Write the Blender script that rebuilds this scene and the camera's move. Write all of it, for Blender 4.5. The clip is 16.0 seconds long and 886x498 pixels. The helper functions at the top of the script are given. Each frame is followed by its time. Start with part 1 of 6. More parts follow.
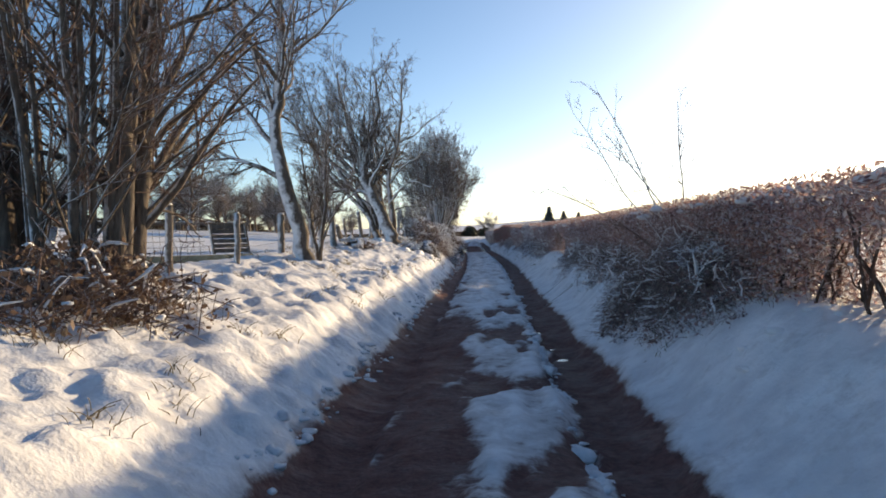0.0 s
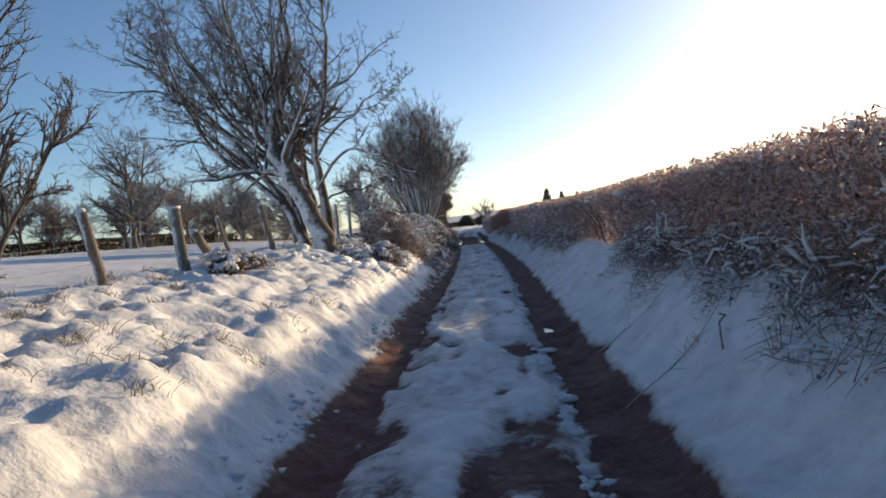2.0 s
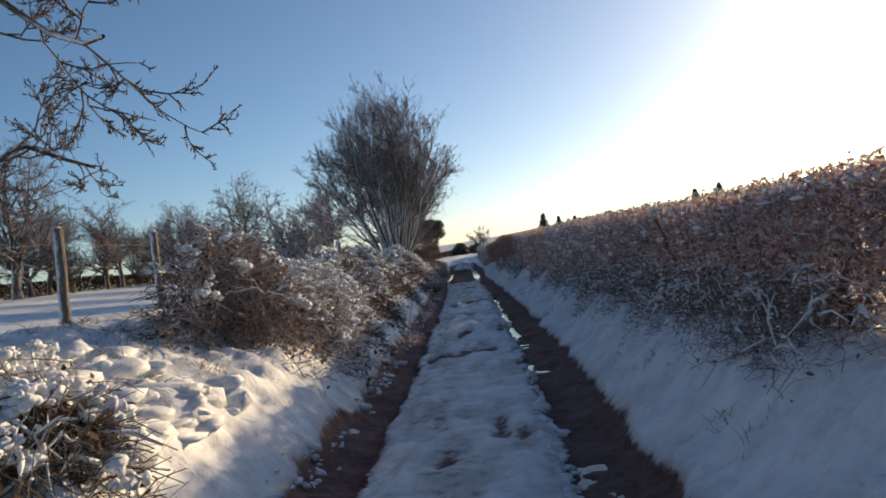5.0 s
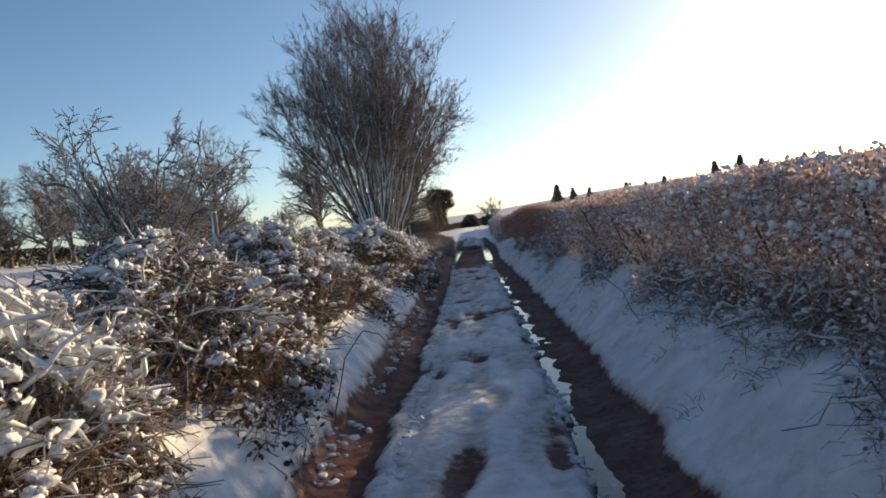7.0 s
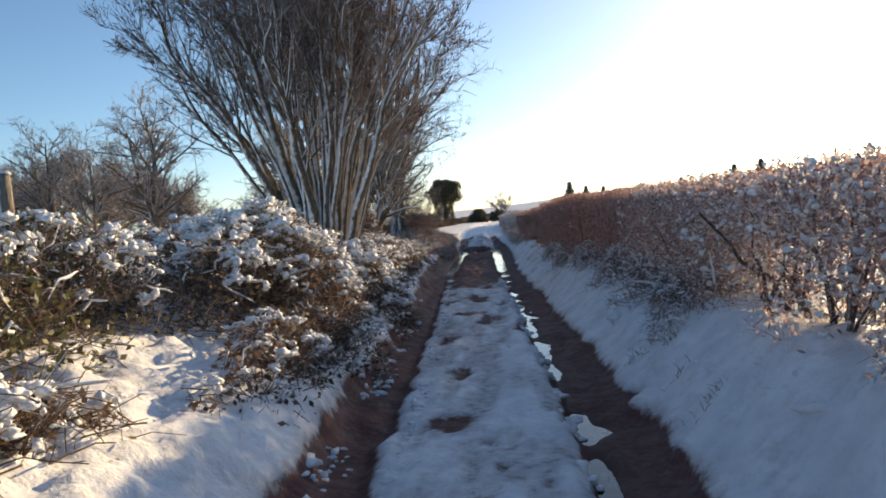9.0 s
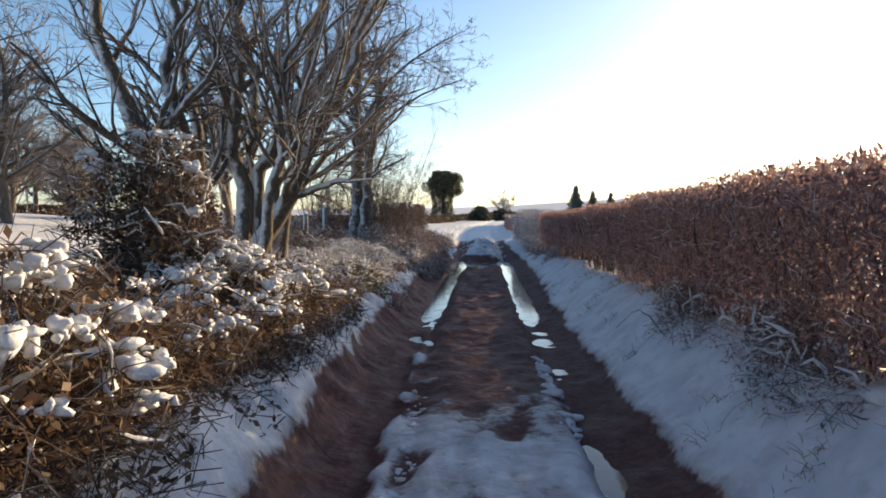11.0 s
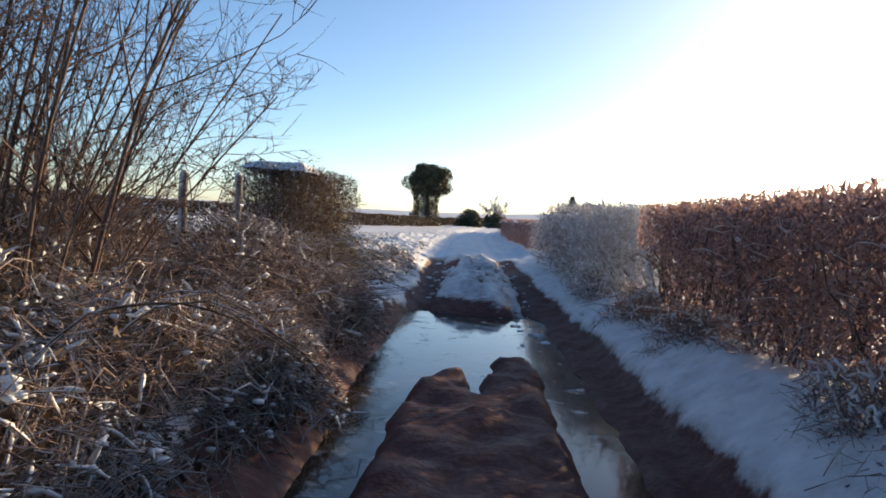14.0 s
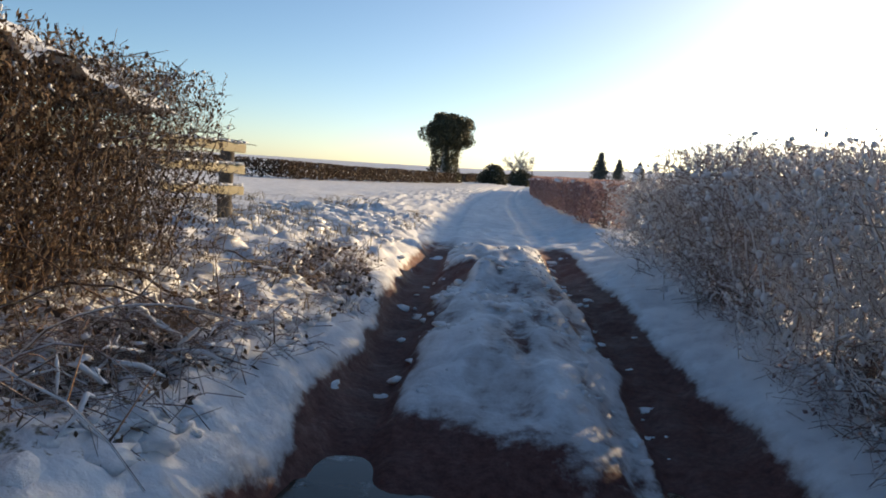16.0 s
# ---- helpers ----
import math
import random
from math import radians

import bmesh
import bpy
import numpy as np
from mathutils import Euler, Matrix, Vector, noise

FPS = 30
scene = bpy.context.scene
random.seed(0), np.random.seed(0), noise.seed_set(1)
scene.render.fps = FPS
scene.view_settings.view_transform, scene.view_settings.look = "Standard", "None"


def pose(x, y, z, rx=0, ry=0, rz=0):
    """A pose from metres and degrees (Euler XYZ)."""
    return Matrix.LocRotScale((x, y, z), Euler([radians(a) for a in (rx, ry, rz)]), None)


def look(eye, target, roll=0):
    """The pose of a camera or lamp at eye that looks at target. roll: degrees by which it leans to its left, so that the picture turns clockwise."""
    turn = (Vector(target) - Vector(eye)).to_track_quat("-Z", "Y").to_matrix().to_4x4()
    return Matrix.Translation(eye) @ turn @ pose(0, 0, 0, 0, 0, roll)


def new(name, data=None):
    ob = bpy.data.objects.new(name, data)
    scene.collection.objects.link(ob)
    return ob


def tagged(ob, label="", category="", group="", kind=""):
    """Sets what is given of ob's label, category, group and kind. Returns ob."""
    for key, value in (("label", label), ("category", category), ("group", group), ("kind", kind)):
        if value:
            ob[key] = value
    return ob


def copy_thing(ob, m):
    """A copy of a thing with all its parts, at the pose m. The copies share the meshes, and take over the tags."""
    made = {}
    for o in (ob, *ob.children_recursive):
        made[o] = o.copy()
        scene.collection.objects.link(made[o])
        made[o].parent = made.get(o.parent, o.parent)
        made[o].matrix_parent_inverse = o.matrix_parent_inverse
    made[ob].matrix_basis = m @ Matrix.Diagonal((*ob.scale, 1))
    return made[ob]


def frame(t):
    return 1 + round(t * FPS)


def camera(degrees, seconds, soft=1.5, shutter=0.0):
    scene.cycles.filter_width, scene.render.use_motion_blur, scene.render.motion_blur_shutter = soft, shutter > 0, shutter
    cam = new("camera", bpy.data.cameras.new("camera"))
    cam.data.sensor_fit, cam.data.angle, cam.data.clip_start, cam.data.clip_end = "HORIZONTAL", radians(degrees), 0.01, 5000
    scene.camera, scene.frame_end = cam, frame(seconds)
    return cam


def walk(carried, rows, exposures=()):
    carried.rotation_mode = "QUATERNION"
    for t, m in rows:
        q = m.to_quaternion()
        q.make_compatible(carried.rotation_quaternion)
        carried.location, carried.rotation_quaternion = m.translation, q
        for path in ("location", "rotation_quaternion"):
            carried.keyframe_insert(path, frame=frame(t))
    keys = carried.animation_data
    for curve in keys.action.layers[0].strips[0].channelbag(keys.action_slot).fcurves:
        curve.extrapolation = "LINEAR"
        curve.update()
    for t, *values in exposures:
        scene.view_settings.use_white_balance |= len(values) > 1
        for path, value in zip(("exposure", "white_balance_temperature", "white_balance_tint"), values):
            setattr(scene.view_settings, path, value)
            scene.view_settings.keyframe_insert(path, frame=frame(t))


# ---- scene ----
cam = camera(61.0, 16.0, soft=1.8)
PATH = [
    (0, (0.711, 9.451, 1.289), (0.593, 11.447, 1.254), -0.6),
    (0.5, (0.762, 11.401, 1.212), (0.663, 13.399, 1.195), -0.3),
    (1, (0.803, 13.876, 1.275), (0.686, 15.872, 1.224), -2.9),
    (1.5, (0.779, 16.074, 1.311), (0.665, 18.07, 1.32), -1.0),
    (2, (0.893, 18.251, 1.297), (0.773, 20.247, 1.24), -5.6),
    (2.5, (0.782, 20.166, 1.357), (0.633, 22.16, 1.322), -3.5),
    (3, (0.701, 22.175, 1.34), (0.533, 24.166, 1.251), 0.6),
    (3.5, (0.76, 23.999, 1.368), (0.609, 25.993, 1.384), -3.7),
    (4, (0.8, 26.06, 1.456), (0.688, 28.057, 1.44), -3.1),
    (4.5, (0.925, 28.039, 1.456), (0.827, 30.036, 1.477), -7.0),
    (7, (0.797, 38.7, 1.645), (0.66, 40.695, 1.587), -6.3),
    (7.5, (0.747, 41.004, 1.639), (0.59, 42.997, 1.562), -5.7),
    (8, (0.707, 43.516, 1.644), (0.544, 45.507, 1.555), -5.8),
    (8.5, (0.596, 46.055, 1.595), (0.433, 48.046, 1.491), -4.1),
    (9, (0.531, 48.779, 1.657), (0.374, 50.772, 1.584), -3.9),
    (9.2, (0.49, 49.92, 1.69), (0.346, 51.91, 1.703), -3.6),
    (11.3, (-0.155, 62.62, 1.648), (-0.289, 64.61, 1.557), 1.1),
    (11.5, (-0.204, 63.789, 1.646), (-0.327, 65.783, 1.57), 1.4),
    (12, (-0.205, 66.682, 1.593), (-0.341, 68.675, 1.496), -0.2),
    (12.5, (-0.349, 69.496, 1.537), (-0.501, 71.487, 1.426), 0.5),
    (13, (-0.457, 72.51, 1.492), (-0.638, 74.5, 1.402), 0.4),
    (13.5, (-0.612, 75.399, 1.426), (-0.788, 77.387, 1.306), 3.8),
    (14, (-0.597, 78.356, 1.429), (-0.713, 80.352, 1.358), 4.0),
    (14.5, (-0.47, 80.727, 1.532), (-0.56, 82.724, 1.477), 0.1),
    (15, (-0.642, 83.058, 1.634), (-0.801, 85.052, 1.667), 0.8),
    (15.5, (-0.772, 85.157, 1.632), (-0.945, 87.147, 1.529), 3.3),
    (16, (-0.855, 87.398, 1.518), (-1.022, 89.382, 1.326), 4.6),
]
walk(cam, [(t, look(eye, target, roll)) for t, eye, target, roll in PATH], exposures=[(0, 0.7, 10050, 13), (1, 0.52, 10050, 13), (2, 0.47, 9950, 13), (3.5, 0.48, 9950, 13), (4.5, 0.28, 9950, 13), (7, 0.6, 11050, 13), (8.5, 0.9, 11050, 13), (12.5, 1.08, 10650, 13), (14.5, 0.64, 9650, 13), (15, 0.24, 9650, 13), (15.5, 0.42, 10450, 13), (16, 0.66, 10650, 13)])

# ---- world, sun ----
SUN_AZ, SUN_EL = radians(37.0), radians(12.0)   # clockwise from +y, above the horizon
world = bpy.data.worlds.new("winter_sky")
scene.world = world
world.use_nodes = True
wn = world.node_tree
sky = wn.nodes.new("ShaderNodeTexSky")
sky.sky_type, sky.sun_disc = "NISHITA", False
sky.sun_elevation, sky.sun_rotation = SUN_EL, SUN_AZ
sky.altitude, sky.air_density, sky.dust_density, sky.ozone_density = 200, 0.70, 0.8, 4.4
wn.nodes["Background"].inputs["Strength"].default_value = 0.15
deeper = wn.nodes.new("ShaderNodeHueSaturation")
deeper.inputs["Saturation"].default_value = 1.08
wn.links.new(sky.outputs["Color"], deeper.inputs["Color"])
wn.links.new(deeper.outputs["Color"], wn.nodes["Background"].inputs["Color"])
sun = new("sun", bpy.data.lights.new("sun", "SUN"))
sun.data.energy, sun.data.angle, sun.data.color = 3.75, radians(0.55), (1.0, 0.90, 0.74)
sun_way = Vector((math.sin(SUN_AZ) * math.cos(SUN_EL), math.cos(SUN_AZ) * math.cos(SUN_EL), math.sin(SUN_EL)))
sun.matrix_world = look(sun_way * 100, (0, 0, 0))


# ---- materials ----
def nodes_of(name, rough=0.8, spec=0.3):
    m = bpy.data.materials.new(name)
    m.use_nodes = True
    b = m.node_tree.nodes["Principled BSDF"]
    b.inputs["Roughness"].default_value = rough
    b.inputs["Specular IOR Level"].default_value = spec
    return m, m.node_tree, b


def node(nt, kind, **values):
    n = nt.nodes.new(kind)
    for key, value in values.items():
        n.inputs[key].default_value = value
    return n


def noise_tex(nt, scale, detail=4.0, rough=0.55, coords=None):
    n = node(nt, "ShaderNodeTexNoise", Scale=scale, Detail=detail, Roughness=rough)
    if coords is None:
        coords = nt.nodes.new("ShaderNodeTexCoord").outputs["Object"]
    nt.links.new(coords, n.inputs["Vector"])
    return n.outputs["Fac"]


def ramp(nt, fac, *stops):
    r = nt.nodes.new("ShaderNodeValToRGB")
    e = r.color_ramp.elements
    while len(e) < len(stops):
        e.new(0.5)
    for el, (at, col) in zip(e, stops):
        el.position, el.color = at, (*col, 1)
    nt.links.new(fac, r.inputs["Fac"])
    return r.outputs["Color"]


def mix(nt, fac, a, b):
    m = nt.nodes.new("ShaderNodeMix")
    m.data_type = "RGBA"
    for sock, value in ((m.inputs[0], fac), (m.inputs[6], a), (m.inputs[7], b)):
        if isinstance(value, (int, float)):
            sock.default_value = value
        elif isinstance(value, tuple):
            sock.default_value = (*value, 1)
        else:
            nt.links.new(value, sock)
    return m.outputs[2]


def calc(nt, op, a, b=0.0, clamp=False):
    m = nt.nodes.new("ShaderNodeMath")
    m.operation, m.use_clamp = op, clamp
    for sock, value in zip(m.inputs, (a, b)):
        if isinstance(value, (int, float)):
            sock.default_value = value
        else:
            nt.links.new(value, sock)
    return m.outputs[0]


def bump(nt, b, height, strength, distance):
    n = node(nt, "ShaderNodeBump", Strength=strength, Distance=distance)
    nt.links.new(height, n.inputs["Height"])
    nt.links.new(n.outputs["Normal"], b.inputs["Normal"])


def step(nt, value, low, high):
    n = node(nt, "ShaderNodeMapRange")
    n.inputs["From Min"].default_value, n.inputs["From Max"].default_value = low, high
    nt.links.new(value, n.inputs["Value"])
    return n.outputs["Result"]


SNOW_LO, SNOW_HI = (0.66, 0.67, 0.69), (0.86, 0.87, 0.88)


def snow_material():
    m, nt, b = nodes_of("snow", 0.55, 0.35)
    c = ramp(nt, noise_tex(nt, 6, 5), (0.3, SNOW_LO), (0.6, SNOW_HI))
    nt.links.new(c, b.inputs["Base Color"])
    b.inputs["Subsurface Weight"].default_value = 0.0
    bump(nt, b, noise_tex(nt, 40, 5), 0.5, 0.02)
    return m


def ground_material():
    """Snow over wet red-brown mud; the layer 'mud' says where the snow is worn away."""
    m, nt, b = nodes_of("snow_and_mud", 0.6, 0.2)
    layer = nt.nodes.new("ShaderNodeAttribute")
    layer.attribute_name = "mud"
    fine = noise_tex(nt, 9, 6, 0.65)
    fray = calc(nt, "ADD", layer.outputs["Fac"], calc(nt, "MULTIPLY", calc(nt, "SUBTRACT", fine, 0.5), 0.9))
    mask = step(nt, fray, 0.36, 0.60)
    stain = step(nt, calc(nt, "ADD", fray, calc(nt, "MULTIPLY", calc(nt, "SUBTRACT", noise_tex(nt, 2.2, 5, 0.6), 0.5), 0.5)), 0.02, 0.5)
    snow = ramp(nt, noise_tex(nt, 3, 6), (0.3, SNOW_LO), (0.62, SNOW_HI))
    grass = nt.nodes.new("ShaderNodeAttribute")
    grass.attribute_name = "grass"
    tuft = step(nt, calc(nt, "ADD", grass.outputs["Fac"], calc(nt, "MULTIPLY", calc(nt, "SUBTRACT", noise_tex(nt, 14, 6, 0.7), 0.5), 1.6)), 0.62, 0.8)
    straw = ramp(nt, noise_tex(nt, 30, 4), (0.3, (0.10, 0.065, 0.03)), (0.7, (0.24, 0.17, 0.08)))
    snow = mix(nt, calc(nt, "MULTIPLY", stain, 0.6), mix(nt, tuft, snow, straw), (0.22, 0.15, 0.12))
    mud = ramp(nt, noise_tex(nt, 17, 8, 0.75), (0.28, (0.083, 0.030, 0.025)), (0.5, (0.162, 0.062, 0.052)), (0.75, (0.23, 0.105, 0.09)))
    nt.links.new(mix(nt, mask, snow, mud), b.inputs["Base Color"])
    wet = step(nt, noise_tex(nt, 5, 4), 0.4, 0.65)
    nt.links.new(mix(nt, mask, (0.6, 0.6, 0.6), mix(nt, wet, (0.62, 0.62, 0.62), (0.85, 0.85, 0.85))), b.inputs["Roughness"])
    bump(nt, b, calc(nt, "ADD", calc(nt, "MULTIPLY", noise_tex(nt, 45, 4, 0.55), 0.14), noise_tex(nt, 9, 5, 0.55)), 0.65, 0.035)
    return m


def bark_material(name, low, high, snow=0.5, grain=30.0, side=(-0.70, -0.50, 0.35)):
    """Bark, with snow and rime stuck to the windward and upper sides."""
    m, nt, b = nodes_of(name, 0.85, 0.2)
    co = nt.nodes.new("ShaderNodeTexCoord").outputs["Object"]
    stretch = node(nt, "ShaderNodeMapping", Scale=(1.0, 1.0, 0.25))
    nt.links.new(co, stretch.inputs["Vector"])
    bark = ramp(nt, noise_tex(nt, grain, 5, 0.6, stretch.outputs["Vector"]), (0.3, low), (0.7, high))
    geo = nt.nodes.new("ShaderNodeNewGeometry")
    dot = nt.nodes.new("ShaderNodeVectorMath")
    dot.operation = "DOT_PRODUCT"
    nt.links.new(geo.outputs["Normal"], dot.inputs[0])
    dot.inputs[1].default_value = side
    f = calc(nt, "ADD", dot.outputs["Value"], calc(nt, "MULTIPLY", calc(nt, "SUBTRACT", noise_tex(nt, 5.5, 7, 0.7), 0.5), 2.0))
    f = step(nt, f, 0.66 - snow, 1.08 - snow)
    nt.links.new(mix(nt, f, bark, SNOW_HI), b.inputs["Base Color"])
    bump(nt, b, noise_tex(nt, grain * 1.5, 5, 0.6, stretch.outputs["Vector"]), 0.7, 0.02)
    return m


def plain_material(name, low, high, scale=8.0, rough=0.8, spec=0.25, relief=0.4, per_piece=0.0, thin=0.0, rime=None):
    m, nt, b = nodes_of(name, rough, spec)
    f = noise_tex(nt, scale, 5, 0.6)
    if per_piece:
        isl = nt.nodes.new("ShaderNodeNewGeometry").outputs["Random Per Island"]
        f = calc(nt, "ADD", calc(nt, "MULTIPLY", f, 1 - per_piece), calc(nt, "MULTIPLY", isl, per_piece))
    c = ramp(nt, f, (0.25, low), (0.75, high)) if rime is None else ramp(nt, f, (0.2, low), (rime - 0.08, high), (rime, (0.58, 0.55, 0.56)))
    nt.links.new(c, b.inputs["Base Color"])
    if thin:
        glow, both = nt.nodes.new("ShaderNodeBsdfTranslucent"), node(nt, "ShaderNodeMixShader", Fac=thin)
        nt.links.new(c, glow.inputs["Color"])
        nt.links.new(b.outputs["BSDF"], both.inputs[1])
        nt.links.new(glow.outputs["BSDF"], both.inputs[2])
        nt.links.new(both.outputs["Shader"], nt.nodes["Material Output"].inputs["Surface"])
    if relief:
        bump(nt, b, noise_tex(nt, scale * 4, 5), relief, 0.01)
    return m


def water_material():
    m, nt, b = nodes_of("puddle_water", 0.06, 0.5)
    b.inputs["IOR"].default_value = 1.33
    slush = step(nt, noise_tex(nt, 4, 6, 0.65), 0.56, 0.66)
    nt.links.new(mix(nt, slush, (0.05, 0.035, 0.025), (0.32, 0.31, 0.30)), b.inputs["Base Color"])
    nt.links.new(mix(nt, slush, (0.05, 0.05, 0.05), (0.28, 0.28, 0.28)), b.inputs["Roughness"])
    bump(nt, b, noise_tex(nt, 5, 3), 0.08, 0.02)
    return m


SNOW = snow_material()
GROUND = ground_material()
BARK_GREY = bark_material("grey_bark", (0.06, 0.045, 0.036), (0.19, 0.15, 0.12), 0.16)
BARK_SNOWY = bark_material("snow_plastered_bark", (0.06, 0.045, 0.036), (0.19, 0.15, 0.12), 0.37)
TWIG = bark_material("frosted_twig", (0.075, 0.052, 0.043), (0.19, 0.145, 0.12), 0.2)
TWIG_BROWN = bark_material("brown_twig", (0.075, 0.045, 0.038), (0.20, 0.13, 0.108), 0.05)
TWIG_FIELD = bark_material("field_twig", (0.10, 0.08, 0.072), (0.27, 0.225, 0.205), 0.34)
TWIG_RIME = bark_material("rimed_twig", (0.12, 0.095, 0.085), (0.30, 0.25, 0.23), 0.5)
TWIG_HEDGE = bark_material("frosted_hedge_twig", (0.13, 0.085, 0.075), (0.33, 0.24, 0.21), 0.25)
CANE = bark_material("bramble_cane", (0.06, 0.034, 0.024), (0.19, 0.115, 0.075), 0.15)
POST_WOOD = bark_material("weathered_post", (0.12, 0.10, 0.085), (0.27, 0.23, 0.195), 0.28, 45.0)
RAIL_WOOD = plain_material("pale_rail_wood", (0.34, 0.28, 0.17), (0.55, 0.47, 0.32), 12)
DARK_WOOD = plain_material("dark_board", (0.075, 0.066, 0.06), (0.17, 0.15, 0.135), 14, 0.9, 0.05)
LEAF_BROWN = plain_material("dead_leaf", (0.075, 0.047, 0.035), (0.23, 0.145, 0.10), 3, 0.7, 0.3, 0.0, 0.7, 0.25)
# Hedge and beech leaves, rime flecks included, are paled to imitate veiling glare.
LEAF_HEDGE = plain_material("hedge_leaf", (0.24, 0.145, 0.14), (0.56, 0.38, 0.36), 3, 0.7, 0.3, 0.0, 0.75, 0.55, 0.70)
LEAF_BEECH = plain_material("beech_leaf", (0.22, 0.135, 0.135), (0.48, 0.32, 0.31), 3, 0.7, 0.3, 0.0, 0.75, 0.55)
LEAF_OLIVE = plain_material("bramble_leaf", (0.05, 0.045, 0.02), (0.20, 0.19, 0.08), 3, 0.55, 0.4, 0.0, 0.7, 0.25)
LEAF_RIME = plain_material("rimed_leaf", (0.26, 0.19, 0.18), (0.80, 0.76, 0.76), 3, 0.7, 0.3, 0.0, 0.75, 0.3)
LEAF_DULL = plain_material("dull_hedge_leaf", (0.045, 0.030, 0.022), (0.15, 0.10, 0.07), 3, 0.7, 0.25, 0.0, 0.7, 0.2)
GROWTH = bark_material("dead_growth", (0.13, 0.08, 0.068), (0.33, 0.215, 0.18), -0.02)
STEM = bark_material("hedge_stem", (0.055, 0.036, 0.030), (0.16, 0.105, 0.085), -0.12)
LEAF_GREEN = plain_material("evergreen_leaf", (0.040, 0.040, 0.024), (0.125, 0.115, 0.066), 3, 0.5, 0.4, 0.0, 0.7, 0.2)
STRAW = plain_material("straw_grass", (0.16, 0.11, 0.055), (0.40, 0.31, 0.18), 20, 0.8, 0.2, 0.0, 0.6)
# Distance haze is put into the needle colour, paler than bare spruce.
NEEDLE = plain_material("conifer_needle", (0.07, 0.085, 0.075), (0.24, 0.26, 0.25), 3, 0.7, 0.2, 0.0, 0.6, 0.3)
WIRE = plain_material("rusty_wire", (0.10, 0.08, 0.07), (0.22, 0.18, 0.16), 30, 0.5, 0.5, 0.0)
METAL = plain_material("grey_sheet", (0.22, 0.22, 0.23), (0.36, 0.36, 0.37), 9, 0.5, 0.5, 0.2)
WATER = water_material()


# ---- mesh helpers ----
def mesh_of(name, verts, faces, material, smooth=True):
    """A mesh from an (n, 3) array of places and an (m, 3 or 4) array of corners."""
    me = bpy.data.meshes.new(name)
    verts, faces = np.asarray(verts, np.float32), np.asarray(faces, np.int32)
    k = faces.shape[1]
    me.vertices.add(len(verts))
    me.vertices.foreach_set("co", verts.ravel())
    me.loops.add(faces.size)
    me.loops.foreach_set("vertex_index", faces.ravel())
    me.polygons.add(len(faces))
    me.polygons.foreach_set("loop_start", np.arange(0, faces.size, k, dtype=np.int32))
    me.polygons.foreach_set("use_smooth", np.full(len(faces), smooth))
    me.materials.append(material)
    me.update(calc_edges=True)
    return me


def piece(name, data, material, parent=None, label="", smooth=True):
    """Links verts and faces as one mesh object, under a thing or a part."""
    ob = new(name, mesh_of(name, *data, material, smooth))
    ob.parent = parent
    return tagged(ob, label)


def joined(*parts):
    verts, faces, n = [], [], 0
    for v, f in parts:
        verts.append(v), faces.append(np.asarray(f) + n)
        n += len(v)
    return np.concatenate(verts), np.concatenate(faces)


def tubes(lines, sides=3):
    """Round sticks along polylines: lines is a list of (points, radii)."""
    groups, out = {}, []
    for p, r in lines:
        groups.setdefault(len(p), []).append((p, r))
    ang = np.arange(sides) * 2 * np.pi / sides
    for k, some in groups.items():
        p = np.array([a for a, _ in some], float)
        r = np.array([b for _, b in some], float)
        t = np.gradient(p, axis=1)
        t /= np.linalg.norm(t, axis=2, keepdims=True) + 1e-9
        ref = np.where(np.abs(t[:, :1, 2:]) > 0.85, [[[1.0, 0, 0]]], [[[0, 0, 1.0]]])
        a = np.cross(t, ref)
        a /= np.linalg.norm(a, axis=2, keepdims=True) + 1e-9
        b = np.cross(t, a)
        ring = a[:, :, None] * np.cos(ang)[:, None] + b[:, :, None] * np.sin(ang)[:, None]
        v = (p[:, :, None] + ring * r[:, :, None, None]).reshape(-1, 3)
        base = (np.arange(len(some)) * k * sides)[:, None, None] + (np.arange(k - 1) * sides)[None, :, None]
        i = np.arange(sides)
        j = (i + 1) % sides
        f = np.stack([base + i, base + j, base + sides + j, base + sides + i], -1).reshape(-1, 4)
        out.append((v, f))
    return joined(*out)


def cards(places, sizes, rng, flat=0.0, slim=0.55):
    """Small four-cornered leaves, bent along the middle, turned at random."""
    n = len(places)
    a = rng.normal(size=(n, 3))
    a /= np.linalg.norm(a, axis=1, keepdims=True)
    b = np.cross(a, rng.normal(size=(n, 3)))
    b /= np.linalg.norm(b, axis=1, keepdims=True)
    a[:, 2] *= 1 - flat
    s = np.asarray(sizes)[:, None]
    p = np.asarray(places)
    v = np.stack([p - a * s, p - b * s * slim, p + a * s, p + b * s * slim], 1).reshape(-1, 3)
    return v, np.arange(n * 4).reshape(-1, 4)


_phi = (1 + 5 ** 0.5) / 2
ICO = np.array([(-1, _phi, 0), (1, _phi, 0), (-1, -_phi, 0), (1, -_phi, 0), (0, -1, _phi), (0, 1, _phi),
                (0, -1, -_phi), (0, 1, -_phi), (_phi, 0, -1), (_phi, 0, 1), (-_phi, 0, -1), (-_phi, 0, 1)]) / (1 + _phi ** 2) ** 0.5
ICO_F = np.array([(0, 11, 5), (0, 5, 1), (0, 1, 7), (0, 7, 10), (0, 10, 11), (1, 5, 9), (5, 11, 4), (11, 10, 2), (10, 7, 6), (7, 1, 8),
                  (3, 9, 4), (3, 4, 2), (3, 2, 6), (3, 6, 8), (3, 8, 9), (4, 9, 5), (2, 4, 11), (6, 2, 10), (8, 6, 7), (9, 8, 1)])


